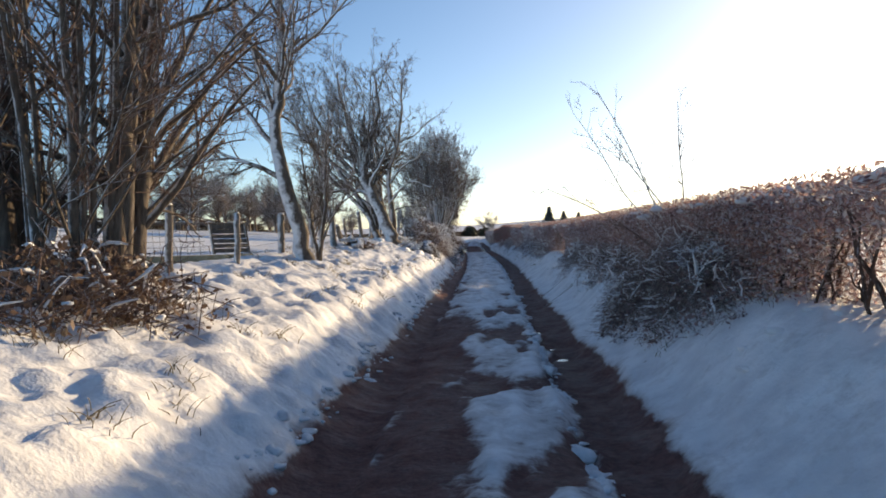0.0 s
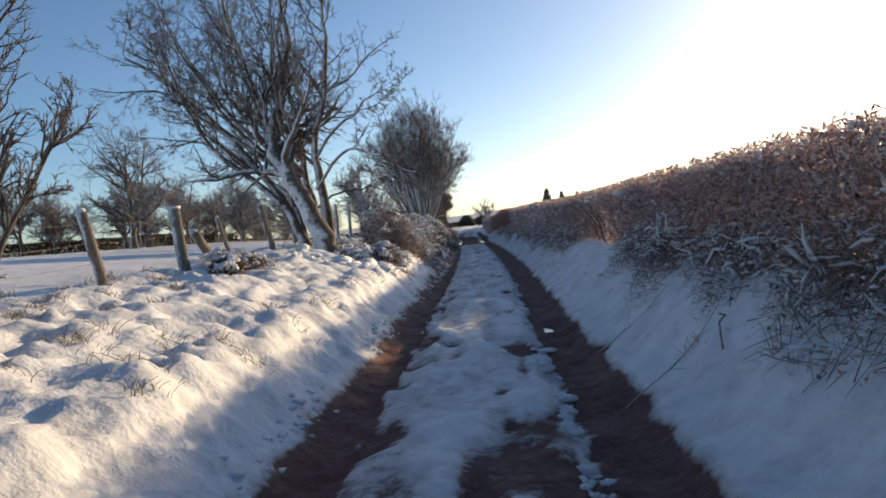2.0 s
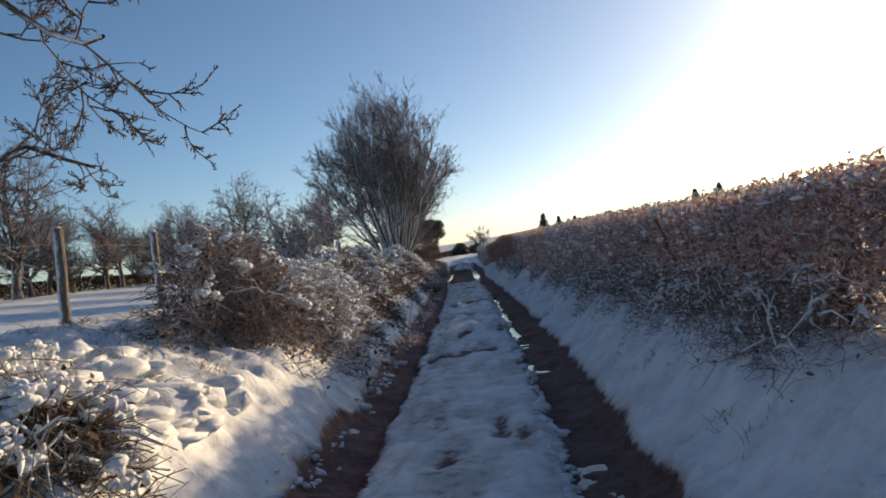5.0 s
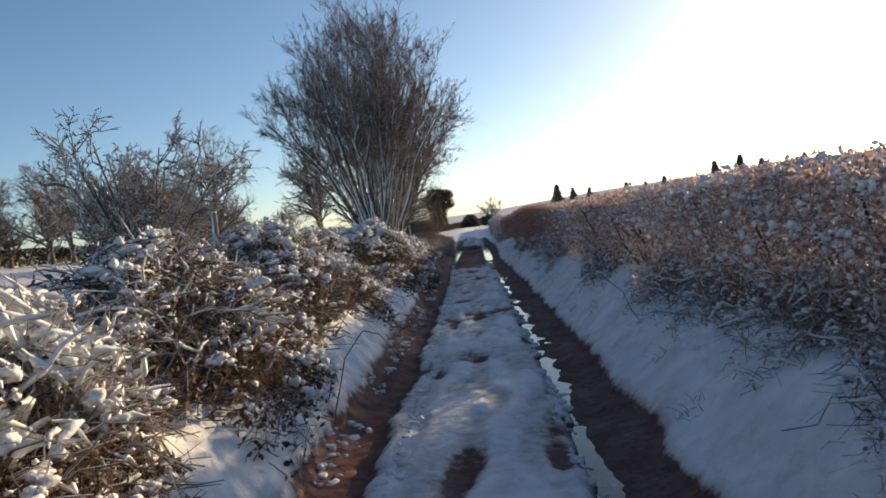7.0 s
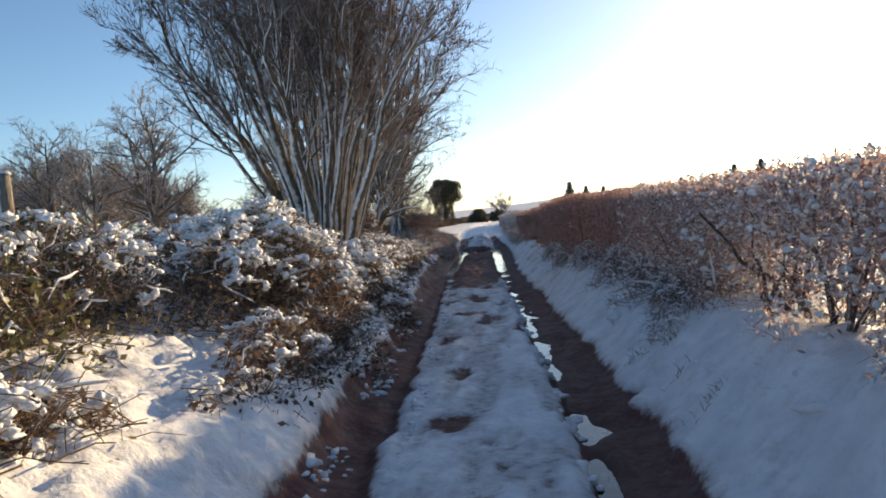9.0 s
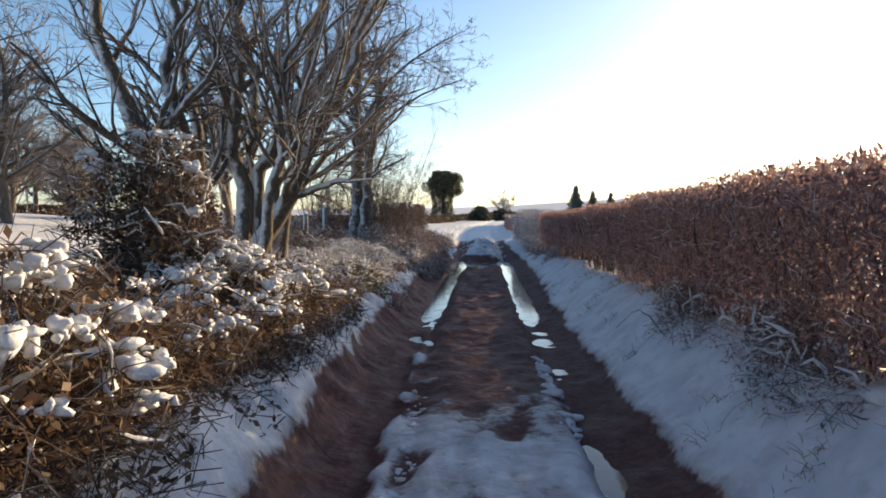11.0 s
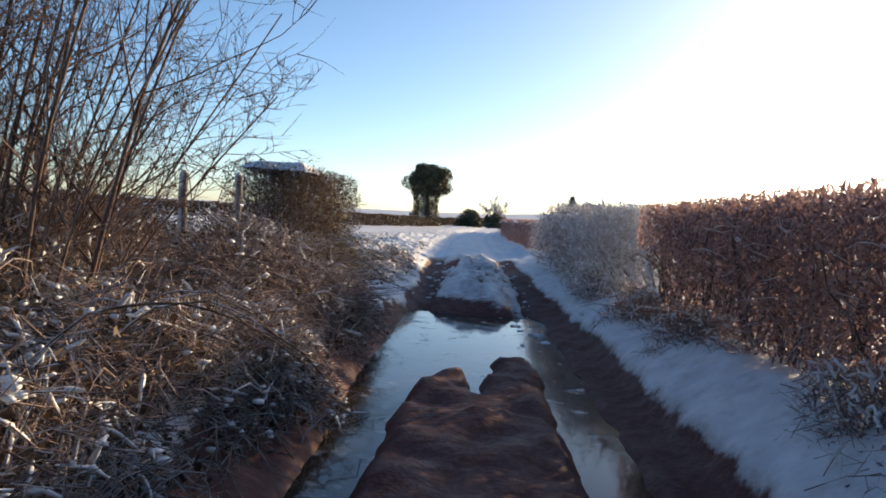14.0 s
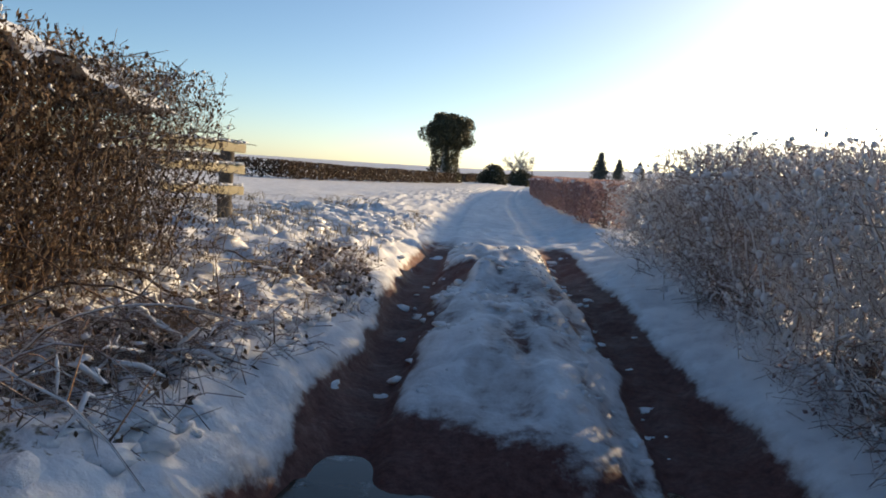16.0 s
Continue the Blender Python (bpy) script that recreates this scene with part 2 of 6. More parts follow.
def finer(verts, faces):
    """Each face of a ball split into four."""
    verts, made, out = [tuple(v) for v in verts], {}, []
    for a, b, c in faces:
        m = []
        for i, j in ((a, b), (b, c), (c, a)):
            key = (min(i, j), max(i, j))
            if key not in made:
                p = np.array(verts[i]) + np.array(verts[j])
                made[key] = len(verts)
                verts.append(tuple(p / np.linalg.norm(p)))
            m.append(made[key])
        out += [(a, m[0], m[2]), (b, m[1], m[0]), (c, m[2], m[1]), tuple(m)]
    return np.array(verts), np.array(out)


BALL, BALL_F = finer(ICO, ICO_F)


def clumps(places, sizes, rng, squash=0.65, fine=False):
    """Lumps of snow, uneven and a little flattened."""
    n = len(places)
    ball, faces = (BALL, BALL_F) if fine else (ICO, ICO_F)
    k = len(ball)
    push = rng.normal(size=(n, 3, 3))
    wave = np.sin(np.einsum("kc,nwc->nkw", ball, push) * 2.0 + rng.uniform(0, 6, (n, 1, 3))).sum(axis=2, keepdims=True)
    shape = ball[None] * (1 + (0.26 if fine else 0.2) * wave) * np.asarray(sizes)[:, None, None]
    shape *= rng.uniform(0.7, 1.5, (n, 1, 3)) * np.array([1, 1, squash])
    v = (np.asarray(places)[:, None] + shape).reshape(-1, 3)
    f = (faces[None] + (np.arange(n) * k)[:, None, None]).reshape(-1, 3)
    return v, f


# ---- the lie of the land ----
def smoothstep(a, b, x):
    t = np.clip((np.asarray(x, float) - a) / (b - a), 0, 1)
    return t * t * (3 - 2 * t)


_table = np.random.default_rng(5).random((256, 256))


def rough(x, y, size, seed=0, octaves=4):
    """Soft random relief, 0 to 1, with lumps of about that size."""
    total, weight, amp = 0.0, 0.0, 1.0
    for o in range(octaves):
        u, v = np.asarray(x, float) / size + 17.3 * seed + 5.1 * o, np.asarray(y, float) / size + 9.7 * seed
        i, j = np.floor(u).astype(int), np.floor(v).astype(int)
        fu, fv = u - i, v - j
        fu, fv = fu * fu * (3 - 2 * fu), fv * fv * (3 - 2 * fv)
        g = lambda a, b: _table[a % 256, b % 256]
        total = total + amp * ((g(i, j) * (1 - fu) + g(i + 1, j) * fu) * (1 - fv) + (g(i, j + 1) * (1 - fu) + g(i + 1, j + 1) * fu) * fv)
        weight, amp, size = weight + amp, amp * 0.5, size * 0.5
    return total / weight


def lane_x(y):
    """The middle of the lane."""
    y = np.asarray(y, float)
    at = (-80, 40, 50, 60, 70, 80, 90, 100, 115, 135, 170, 230, 400)
    xs = (0.72, 0.70, 0.52, 0.25, -0.2, -0.45, -0.62, -1.05, -1.6, -1.7, -1.0, 3.0, 20.0)
    return sum(np.interp(y + d, at, xs) for d in (-5, -2.5, 0, 2.5, 5)) / 5


def lane_z(y):
    return np.interp(y, (-100, 91, 93, 95, 97, 106, 300), (0, 0, 0.16, 0.33, 0.40, 0.47, 0.5))


def bare(x, y):
    """How far the snow is worn to mud, 0 to 1."""
    u = x - lane_x(y)
    n1, n2 = rough(x, y, 0.9, 1), rough(x, y, 0.35, 2)
    end = 1 - smoothstep(98.5, 101.0, y + 2 * (n1 - 0.5))
    at_left = np.interp(y, (25, 48, 63, 70, 75, 86, 90, 93), (-0.94, -1.10, -1.10, -1.22, -1.24, -1.20, -1.08, -0.92))
    half_left = np.interp(y, (28, 48, 63, 70, 76, 86, 90, 93), (0.20, 0.22, 0.24, 0.34, 0.36, 0.34, 0.24, 0.22)) + 0.14 * (n1 - 0.5)
    at_right = np.interp(y, (25, 45, 62, 72, 82, 92, 96), (0.90, 0.90, 0.90, 0.95, 1.1, 1.1, 0.9))
    half_right = np.interp(y, (25, 45, 62, 72, 82, 90, 93), (0.21, 0.30, 0.30, 0.26, 0.32, 0.32, 0.24)) + 0.14 * (n1 - 0.5)
    ruts = np.maximum(1 - smoothstep(half_left - 0.07, half_left + 0.11, np.abs(u - at_left) + 0.18 * (n2 - 0.5)),
                      1 - smoothstep(half_right - 0.07, half_right + 0.11, np.abs(u - at_right) + 0.18 * (n2 - 0.5)))
    wide = (1 - smoothstep(19, 25, y)) * (1 - smoothstep(0.12, 0.5, np.abs(u + 0.55) + 1.1 * (n1 - 0.5))) * 0.8
    patch = (1 - smoothstep(0.7, 0.85, np.abs(u))) * smoothstep(0.52, 0.8, rough(x * 2.2, y * 0.8, 0.8, 3, 4) + 0.16 * (1 - smoothstep(22, 28, y)) + 0.12 * (smoothstep(58, 66, y) - smoothstep(91, 92, y)))
    wet = np.interp(y, (64, 70, 78), (1.0, 1.1, 1.36)) - 0.26 * (u < 0)
    middle = (1 - smoothstep(wet - 0.08, wet + 0.12, np.abs(u) + 0.4 * (n2 - 0.5))) * smoothstep(64, 70, y + 6 * (n1 - 0.5)) * (1 - smoothstep(90.7, 91.8, y + 1.6 * (n1 - 0.5) + 1.0 * u))
    dirt = 0.33 * end * (1 - smoothstep(0.75, 0.95, np.abs(u))) * smoothstep(0.38, 0.66, rough(x * 2.6, y * 0.6, 0.5, 25, 4))
    return np.clip(np.maximum.reduce([ruts * end, wide, patch * end * 0.7, middle, dirt]), 0, 1)


def island_end(u, x, y):
    """Where the mud between the flooded ruts runs out into the water, in two blunt tongues."""
    return 86.2 + 0.9 * u - 1.4 * np.exp(-((u + 0.07) / 0.10) ** 2) - 1.6 * smoothstep(0.45, 0.75, np.abs(u)) + 1.2 * (rough(x, y, 0.4, 12, 2) - 0.5)


def land(x, y, detail=True):
    """The height of the ground."""
    x, y = np.asarray(x, float), np.asarray(y, float)
    u = x - lane_x(y)
    left = np.interp(y, (-50, 17, 22, 27, 32, 38, 46, 60, 66, 71, 76, 87, 90, 94, 99, 130), (0.82, 0.82, 0.90, 1.0, 1.14, 1.18, 1.0, 0.95, 0.88, 0.7, 0.62, 0.62, 0.6, 0.45, 0.22, 0.08))
    right = np.interp(y, (-50, 60, 80, 93, 105), (0.80, 0.70, 0.58, 0.3, 0.2))
    z = lane_z(y) + left * (0.5 * smoothstep(1.15, 1.9, -u) + 0.32 * smoothstep(1.7, 3.1, -u) + 0.18 * smoothstep(2.8, 4.2, -u)) + right * smoothstep(1.15, 2.2, u)
    z = z - 0.24 * (left / 1.1) * smoothstep(3.9, 5.6, -u) * (1 - smoothstep(88, 94, y))
    z = z + 1.1 * (1.9 - 0.9 * left) * smoothstep(4.5, 25, -u) * (1 - smoothstep(84, 108, y))
    r = np.hypot(x, y - 90)
    way = np.degrees(np.arctan2(x, np.maximum(y - 90, 1)))
    z = z + 1.9 * smoothstep(130, 300, y) - 16 * smoothstep(330, 1100, r) * (y > 90)
    hill = np.interp(way, (-60, -25, -12, 0, 8, 16, 28, 60), (16, 20, 26, 44, 70, 92, 105, 90))
    z = z + (hill + 14) * smoothstep(1300, 3000, r) * (y > 90) * (0.85 + 0.3 * rough(x, y, 700, 6, 3))
    if detail:
        mud = bare(x, y)
        near = 1 - smoothstep(12, 30, np.abs(u))
        ahead = 1 - smoothstep(92, 94, y)
        bank = smoothstep(1.05, 1.5, -u) * (1 - smoothstep(3.2, 5, -u))
        verge = smoothstep(1.1, 1.6, u) * (1 - smoothstep(3, 5, u))
        lumps = rough(x, y, 0.9, 7, 4) - 0.5
        tussock = np.maximum(rough(x, y, 0.5, 8, 3) - 0.45, 0)
        z = z + near * (bank * (0.09 * lumps + 0.04 * tussock + 0.07 * (0.28 - np.abs(2 * rough(x, y, 0.7, 24, 4) - 1)) + 0.12 * (rough(x, y, 0.30, 14, 3) - 0.5) + 0.10 * (rough(x, y, 0.17, 26, 2) - 0.5) + 0.09 * np.abs(2 * rough(x, y, 0.24, 31, 3) - 1) + 0.05 * rough(x, y, 0.11, 33, 2) + 0.10 * np.maximum(rough(x, y, 0.24, 15, 2) - 0.55, 0)) + verge * (0.16 * lumps + 0.09 * (rough(x, y, 0.3, 18, 3) - 0.5)) + 0.06 * (rough(x, y, 0.3, 9, 3) - 0.5))
        z = z + (1 - mud) * (0.055 + 0.05 * (rough(x, y, 0.7, 10, 3) - 0.5))
        z = z - mud * (0.045 + 0.09 * (rough(x, y, 0.6, 11, 4) - 0.45))
        z = z + 0.034 * mud * (rough(x, y, 0.16, 16, 2) - 0.5) + 0.022 * (1 - mud) * near * (rough(x, y, 0.2, 17, 2) - 0.5)
        deep = smoothstep(66, 72, y)
        groove = (1 - deep) * np.exp(-((np.abs(u) - 0.80) / 0.22) ** 4) + deep * (np.exp(-((u + 0.92) / 0.19) ** 4) + np.exp(-((u - 0.79) / 0.20) ** 4))
        inner = np.exp(-((u - 0.66) / 0.10) ** 2) * smoothstep(36, 48, y) * (1 - smoothstep(64, 70, y))
        inner = inner + 0.6 * np.exp(-((u - 0.62) / 0.07) ** 2) * (1 - smoothstep(30, 40, y))
        z = z - 0.05 * groove - (0.035 + 0.09 * smoothstep(0.35, 0.6, rough(x, y, 0.7, 19, 2))) * inner * ahead
        pool = smoothstep(72, 78, y) * (1 - smoothstep(91.0, 91.9, y)) * groove
        stop = island_end(u, x, y)
        basin = smoothstep(stop - 0.1, stop + 0.5, y) * (y > 82) * (1 - smoothstep(90.8, 91.4, y)) * (1 - smoothstep(1.0, 1.25, np.abs(u + 0.1)))
        z = z - 0.12 * np.maximum(pool, basin)
        island = smoothstep(68, 73, y) * (1 - smoothstep(stop - 0.25, stop + 0.15, y)) * (1 - smoothstep(0.52, 0.72, np.abs(u + 0.06) + 0.3 * (rough(x, y, 0.6, 20, 2) - 0.5)))
        z = z + island * (0.06 + 0.12 * (rough(x, y, 0.45, 21, 3) - 0.4) * smoothstep(72, 80, y) + 0.05 * (rough(x, y, 0.16, 22, 2) - 0.5))
        ridge = smoothstep(91.0, 92.6, y + 0.8 * lumps) * (1 - smoothstep(96, 101, y)) * (1 - smoothstep(0.25, 0.85, np.abs(u) + 0.5 * lumps))
        z = z + ridge * (0.20 + 0.34 * lumps + 0.12 * (rough(x, y, 0.25, 23, 2) - 0.5))
        beyond = smoothstep(93, 96, y) * (1 - smoothstep(125, 150, y)) * (1 - smoothstep(6, 10, np.abs(u)))
        z = z + beyond * 0.16 * (rough(x, y, 1.3, 13, 4) - 0.5)
    return z


def on_land(x, y):
    return float(land(x, y))


def ground_sheet():
    def lines(parts):
        return np.unique(np.concatenate([np.arange(a, b, s) for a, b, s in parts]).round(4))
    far = lambda a, n, k: a * k ** np.arange(1, n)
    xs = lines([(-3.6, 3.6, 0.05), (-9, -3.6, 0.16), (3.6, 7, 0.2), (-20, -9, 1.0), (7, 20, 1.0), (-100, -20, 6), (20, 100, 6), (-2600, -100, 110), (100, 2601, 110)])
    ys = lines([(8, 104, 0.085), (104, 140, 0.5), (-60, 8, 1.5), (140, 300, 4), (300, 1200, 60), (1200, 4400, 120)])
    x, y = np.meshgrid(xs, ys)
    x, y = x.ravel(), y.ravel()
    x = x + lane_x(y) * (1 - smoothstep(6, 20, np.abs(x)))
    z = land(x, y)
    n = len(xs)
    i = (np.arange(len(ys) - 1)[:, None] * n + np.arange(n - 1)[None]).ravel()
    ob = piece("ground", (np.stack([x, y, z], 1), np.stack([i, i + 1, i + n + 1, i + n], 1)), GROUND)
    me = ob.data
    me.attributes.new("mud", "FLOAT", "POINT").data.foreach_set("value", bare(x, y).astype(np.float32))
    u = x - lane_x(y)
    g = smoothstep(1.3, 1.9, -u) * (1 - smoothstep(5, 7, -u)) * np.interp(y, (0, 36, 42, 62, 68, 92, 96, 110), (0.22, 0.22, 0.5, 0.5, 0.62, 0.62, 0.42, 0.1))
    g = g + smoothstep(2.0, 2.4, u) * (1 - smoothstep(3, 3.6, u)) * 0.45
    me.attributes.new("grass", "FLOAT", "POINT").data.foreach_set("value", g.astype(np.float32))
    return tagged(ob, "snow-covered lane, banks and fields with muddy wheel ruts", "ground", kind="structure")


def puddle(y0, y1, u0, u1, z, label):
    ys = np.linspace(y0, y1, max(int((y1 - y0) / 0.5), 2))
    xc = lane_x(ys)
    v = np.concatenate([np.stack([xc + u0, ys, np.full_like(ys, z)], 1), np.stack([xc + u1, ys, np.full_like(ys, z)], 1)])
    n = len(ys)
    i = np.arange(n - 1)
    ob = piece("water", (v, np.stack([i, i + n, i + n + 1, i + 1], 1)), WATER)
    return tagged(ob, label, "puddle", kind="structure")


ground_sheet()
puddle(71, 92.6, -1.25, 1.15, -0.105, "wide shallow puddle of meltwater across the muddy lane")
puddle(36, 71, 0.45, 1.0, -0.125, "narrow broken puddle along the wheel rut")
puddle(10, 36, 0.45, 0.9, -0.125, "thin icy strips of water in the wheel rut")


# ---- trees ----
def grow(rng, out, p, d, length, radius, level, spec):
    """One branch and all that it bears, as polylines sorted by level."""
    k = spec["points"][min(level, len(spec["points"]) - 1)]
    pts, rad = [np.array(p, float)], [radius]
    d = np.array(d, float) / np.linalg.norm(d)
    for i in range(1, k):
        d = d + rng.normal(size=3) * spec["wander"][min(level, len(spec["wander"]) - 1)] + np.array([0, 0, spec["rise"][min(level, len(spec["rise"]) - 1)]]) + np.array(spec.get("wind", (0, 0, 0)))
        d /= np.linalg.norm(d)
        pts.append(pts[-1] + d * length / (k - 1))
        rad.append(radius * (1 - (1 - spec["tip"]) * i / (k - 1)))
    out.setdefault(level, []).append((np.array(pts), np.array(rad)))
    branch_out(rng, out, np.array(pts), np.array(rad), length, level, spec)


def branch_out(rng, out, pts, rad, length, level, spec):
    if level >= len(spec["kids"]):
        return
    low, high = spec["kids"][level]
    for _ in range(rng.integers(low, high + 1)):
        f = rng.uniform(spec["from"][level], 1.0) * (len(pts) - 1.001)
        i = int(f)
        p = pts[i] + (pts[i + 1] - pts[i]) * (f - i)
        d = pts[i + 1] - pts[i]
        d = d / np.linalg.norm(d)
        side = np.cross(d, rng.normal(size=3))
        side /= np.linalg.norm(side) + 1e-9
        a = radians(rng.uniform(*spec["angle"][level]))
        grow(rng, out, p, d * math.cos(a) + side * math.sin(a), length * spec["ratio"][level] * rng.uniform(0.6, 1.15) * (1.15 - 0.5 * f / len(pts)),
             max(min(rad[i] * spec["thin"], rad[i]), spec["least"]), level + 1, spec)


def tree(name, seed, trunks, spec, bark, twig, label, category="tree", sides=(9, 6, 4, 3, 3), at=(0, 0, 0), sway=0.0):
    """A bare tree: trunks are (points, first radius, last radius), in metres from the tree's foot."""
    rng = np.random.default_rng(seed)
    thing = tagged(new(name), label, category)
    thing.location = at
    levels = {}
    for pts, r0, r1, *few in trunks:
        pts = np.array(pts, float)
        f = np.linspace(0, len(pts) - 1, max(len(pts) * 3, 8))
        i = np.minimum(f.astype(int), len(pts) - 2)
        p = pts[i] + (pts[i + 1] - pts[i]) * (f - i)[:, None]
        p[1:-1] = 0.25 * p[:-2] + 0.5 * p[1:-1] + 0.25 * p[2:]
        p[1:] += rng.normal(size=(len(p) - 1, 3)) * r0 * 0.12
        t = np.linspace(0, 1, len(p))[:, None]
        p = p + sway * t * (np.sin(6.3 * t * rng.uniform(1.0, 2.2) + rng.uniform(0, 6, 3)) + 0.5 * np.sin(6.3 * t * rng.uniform(2.4, 4.0) + rng.uniform(0, 6, 3)))
        r = np.linspace(r0, r1, len(p))
        r[0] *= 1.35
        piece("trunk", tubes([(p, r)], sides[0]), bark, thing)
        branch_out(rng, levels, p, r, float(np.linalg.norm(pts[-1] - pts[0])) * ((1.25 if few[0] < 10 else 1.1) if few else 1), 0, dict(spec, kids=((few[0], few[0] + 2), (4, 6), *spec["kids"][2:])) if few else spec)
    for level, lines in sorted(levels.items()):
        if level == 1:
            for line in lines[:40]:
                piece("limb", tubes([line], sides[1]), bark, thing)
            lines = lines[40:]
            if not lines:
                continue
        if level > 2:
            lines = [(p[[0, len(p) // 2, -1]], r[[0, len(r) // 2, -1]]) for p, r in lines]
        data = tubes(lines, sides[min(level, len(sides) - 1)])
        tagged(piece("bough_network" if level < 3 else "twig_crown", data, bark if level < 2 else twig, thing), kind="stuff")
    return thing


OPEN = dict(points=(8, 8, 7, 5), wander=(0.1, 0.17, 0.2, 0.22), rise=(0.05, 0.05, 0.04, 0.03), tip=0.3, kids=((9, 12), (7, 10), (6, 9), (3, 5)),
            angle=((35, 65), (30, 60), (30, 60), (30, 55)), ratio=(0.55, 0.5, 0.42, 0.4), thin=0.62, least=0.0045)
OPEN["from"] = (0.35, 0.2, 0.15, 0.15)
FAN = dict(points=(8, 8, 7, 5), wander=(0.06, 0.07, 0.10, 0.12), rise=(0.03, 0.05, 0.06, 0.05), tip=0.25, kids=((8, 11), (7, 10), (5, 7)),
           angle=((12, 38), (15, 40), (18, 40)), ratio=(0.55, 0.45, 0.45), thin=0.6, least=0.005)
FAN["from"] = (0.25, 0.15, 0.15)


def local(points, foot):
    return [(x - foot[0], y - foot[1], z - foot[2]) for x, y, z in points]


def tree_near_start():
    """A thick clump of stems beside the lane where the way begins."""
    foot = (-2.75, 15.4, on_land(-2.75, 15.4) - 0.05)
    rng = np.random.default_rng(3)
    trunks = []
    for k in range(26):
        a = rng.uniform(0, 6.28)
        dx, dy = 0.5 * math.cos(a), 0.45 * math.sin(a)
        top = rng.uniform(3.5, 5.5)
        trunks.append(([(dx, dy, 0), (dx * 1.3, dy * 1.4, top * 0.35), (dx * 1.7 - 0.1, dy * 1.9, top * 0.7), (dx * 2.4 - 0.2, dy * 2.6, top)], rng.uniform(0.06, 0.12) if k < 8 else rng.uniform(0.018, 0.045), 0.012))
    for dx, dy, h in ((0.7, 1.7, 1.9), (0.5, 1.5, 2.5), (0.95, 2.1, 2.7), (0.55, 2.3, 1.6), (1.0, 1.4, 3.2)):
        trunks.append(([(0.25, 0.3, 0.3), (0.35 * dx + 0.1, 0.4 * dy, h * 0.45), (0.75 * dx, 0.75 * dy, h * 0.8), (dx, dy, h)], 0.05, 0.015))
    spec = dict(OPEN, kids=((7, 9), (5, 7), (4, 5)), points=(8, 7, 6, 4), rise=(0.05, 0.09, 0.08, 0.05), angle=((30, 70), (25, 55), (25, 55)), ratio=(0.38, 0.5, 0.45))
    spec["from"] = (0.08, 0.15, 0.15)
    spec["thin"] = 0.42
    tree("thorn_tree", 11, trunks, spec, BARK_GREY, TWIG_BROWN, "many-stemmed bare thorn tree with frosted brown twigs on the bank", at=foot)


def tree_leaning():
    foot = (-2.33, 22.2, 0.72)
    main = local([(-2.36, 22.2, 0.68), (-2.51, 22.2, 1.4), (-2.75, 22.2, 2.2), (-2.93, 22.25, 3.1), (-2.86, 22.3, 3.9), (-2.8, 22.35, 4.8), (-2.95, 22.4, 6.0), (-2.85, 22.4, 7.2)], foot)
    spec = dict(OPEN, kids=((20, 23), (8, 10), (6, 8), (3, 4)), ratio=(0.36, 0.5, 0.42, 0.4), thin=0.46)
    spec["from"] = (0.24, 0.18, 0.15, 0.15)
    tree("leaning_tree", 23, [(main, 0.155, 0.035)], spec, BARK_SNOWY, TWIG, "slender bare tree leaning over the bank, trunk plastered with snow", at=foot)
    foot = (-2.32, 22.7, 0.72)
    stems = [(local([(-2.32, 22.7, 0.68), (-2.3, 22.7, 1.0), (-2.44, 22.75, 1.5), (-2.5, 22.8, 2.1), (-2.62, 22.8, 2.9)], foot), 0.055, 0.012),
             (local([(-2.3, 22.7, 0.7), (-2.26, 22.72, 1.2), (-2.16, 22.75, 1.9), (-2.2, 22.8, 2.6), (-2.1, 22.8, 3.5)], foot), 0.05, 0.012),
             (local([(-2.28, 22.71, 0.9), (-2.2, 22.75, 1.6), (-2.28, 22.8, 2.3), (-2.32, 22.82, 3.2)], foot), 0.035, 0.01),
             (local([(-2.26, 22.7, 1.1), (-2.12, 22.85, 1.55), (-1.9, 22.95, 1.95), (-1.72, 23, 2.3)], foot), 0.026, 0.008)]
    spec = dict(OPEN, kids=((12, 15), (6, 8), (4, 6)), angle=((18, 42), (22, 48), (25, 50)), ratio=(0.34, 0.5, 0.45), rise=(0.05, 0.09, 0.07, 0.04))
    spec["from"] = (0.3, 0.2, 0.2)
    tree("sapling", 29, stems, spec, BARK_GREY, TWIG, "thin frosted sapling with forked stems at the foot of a tree", at=foot)


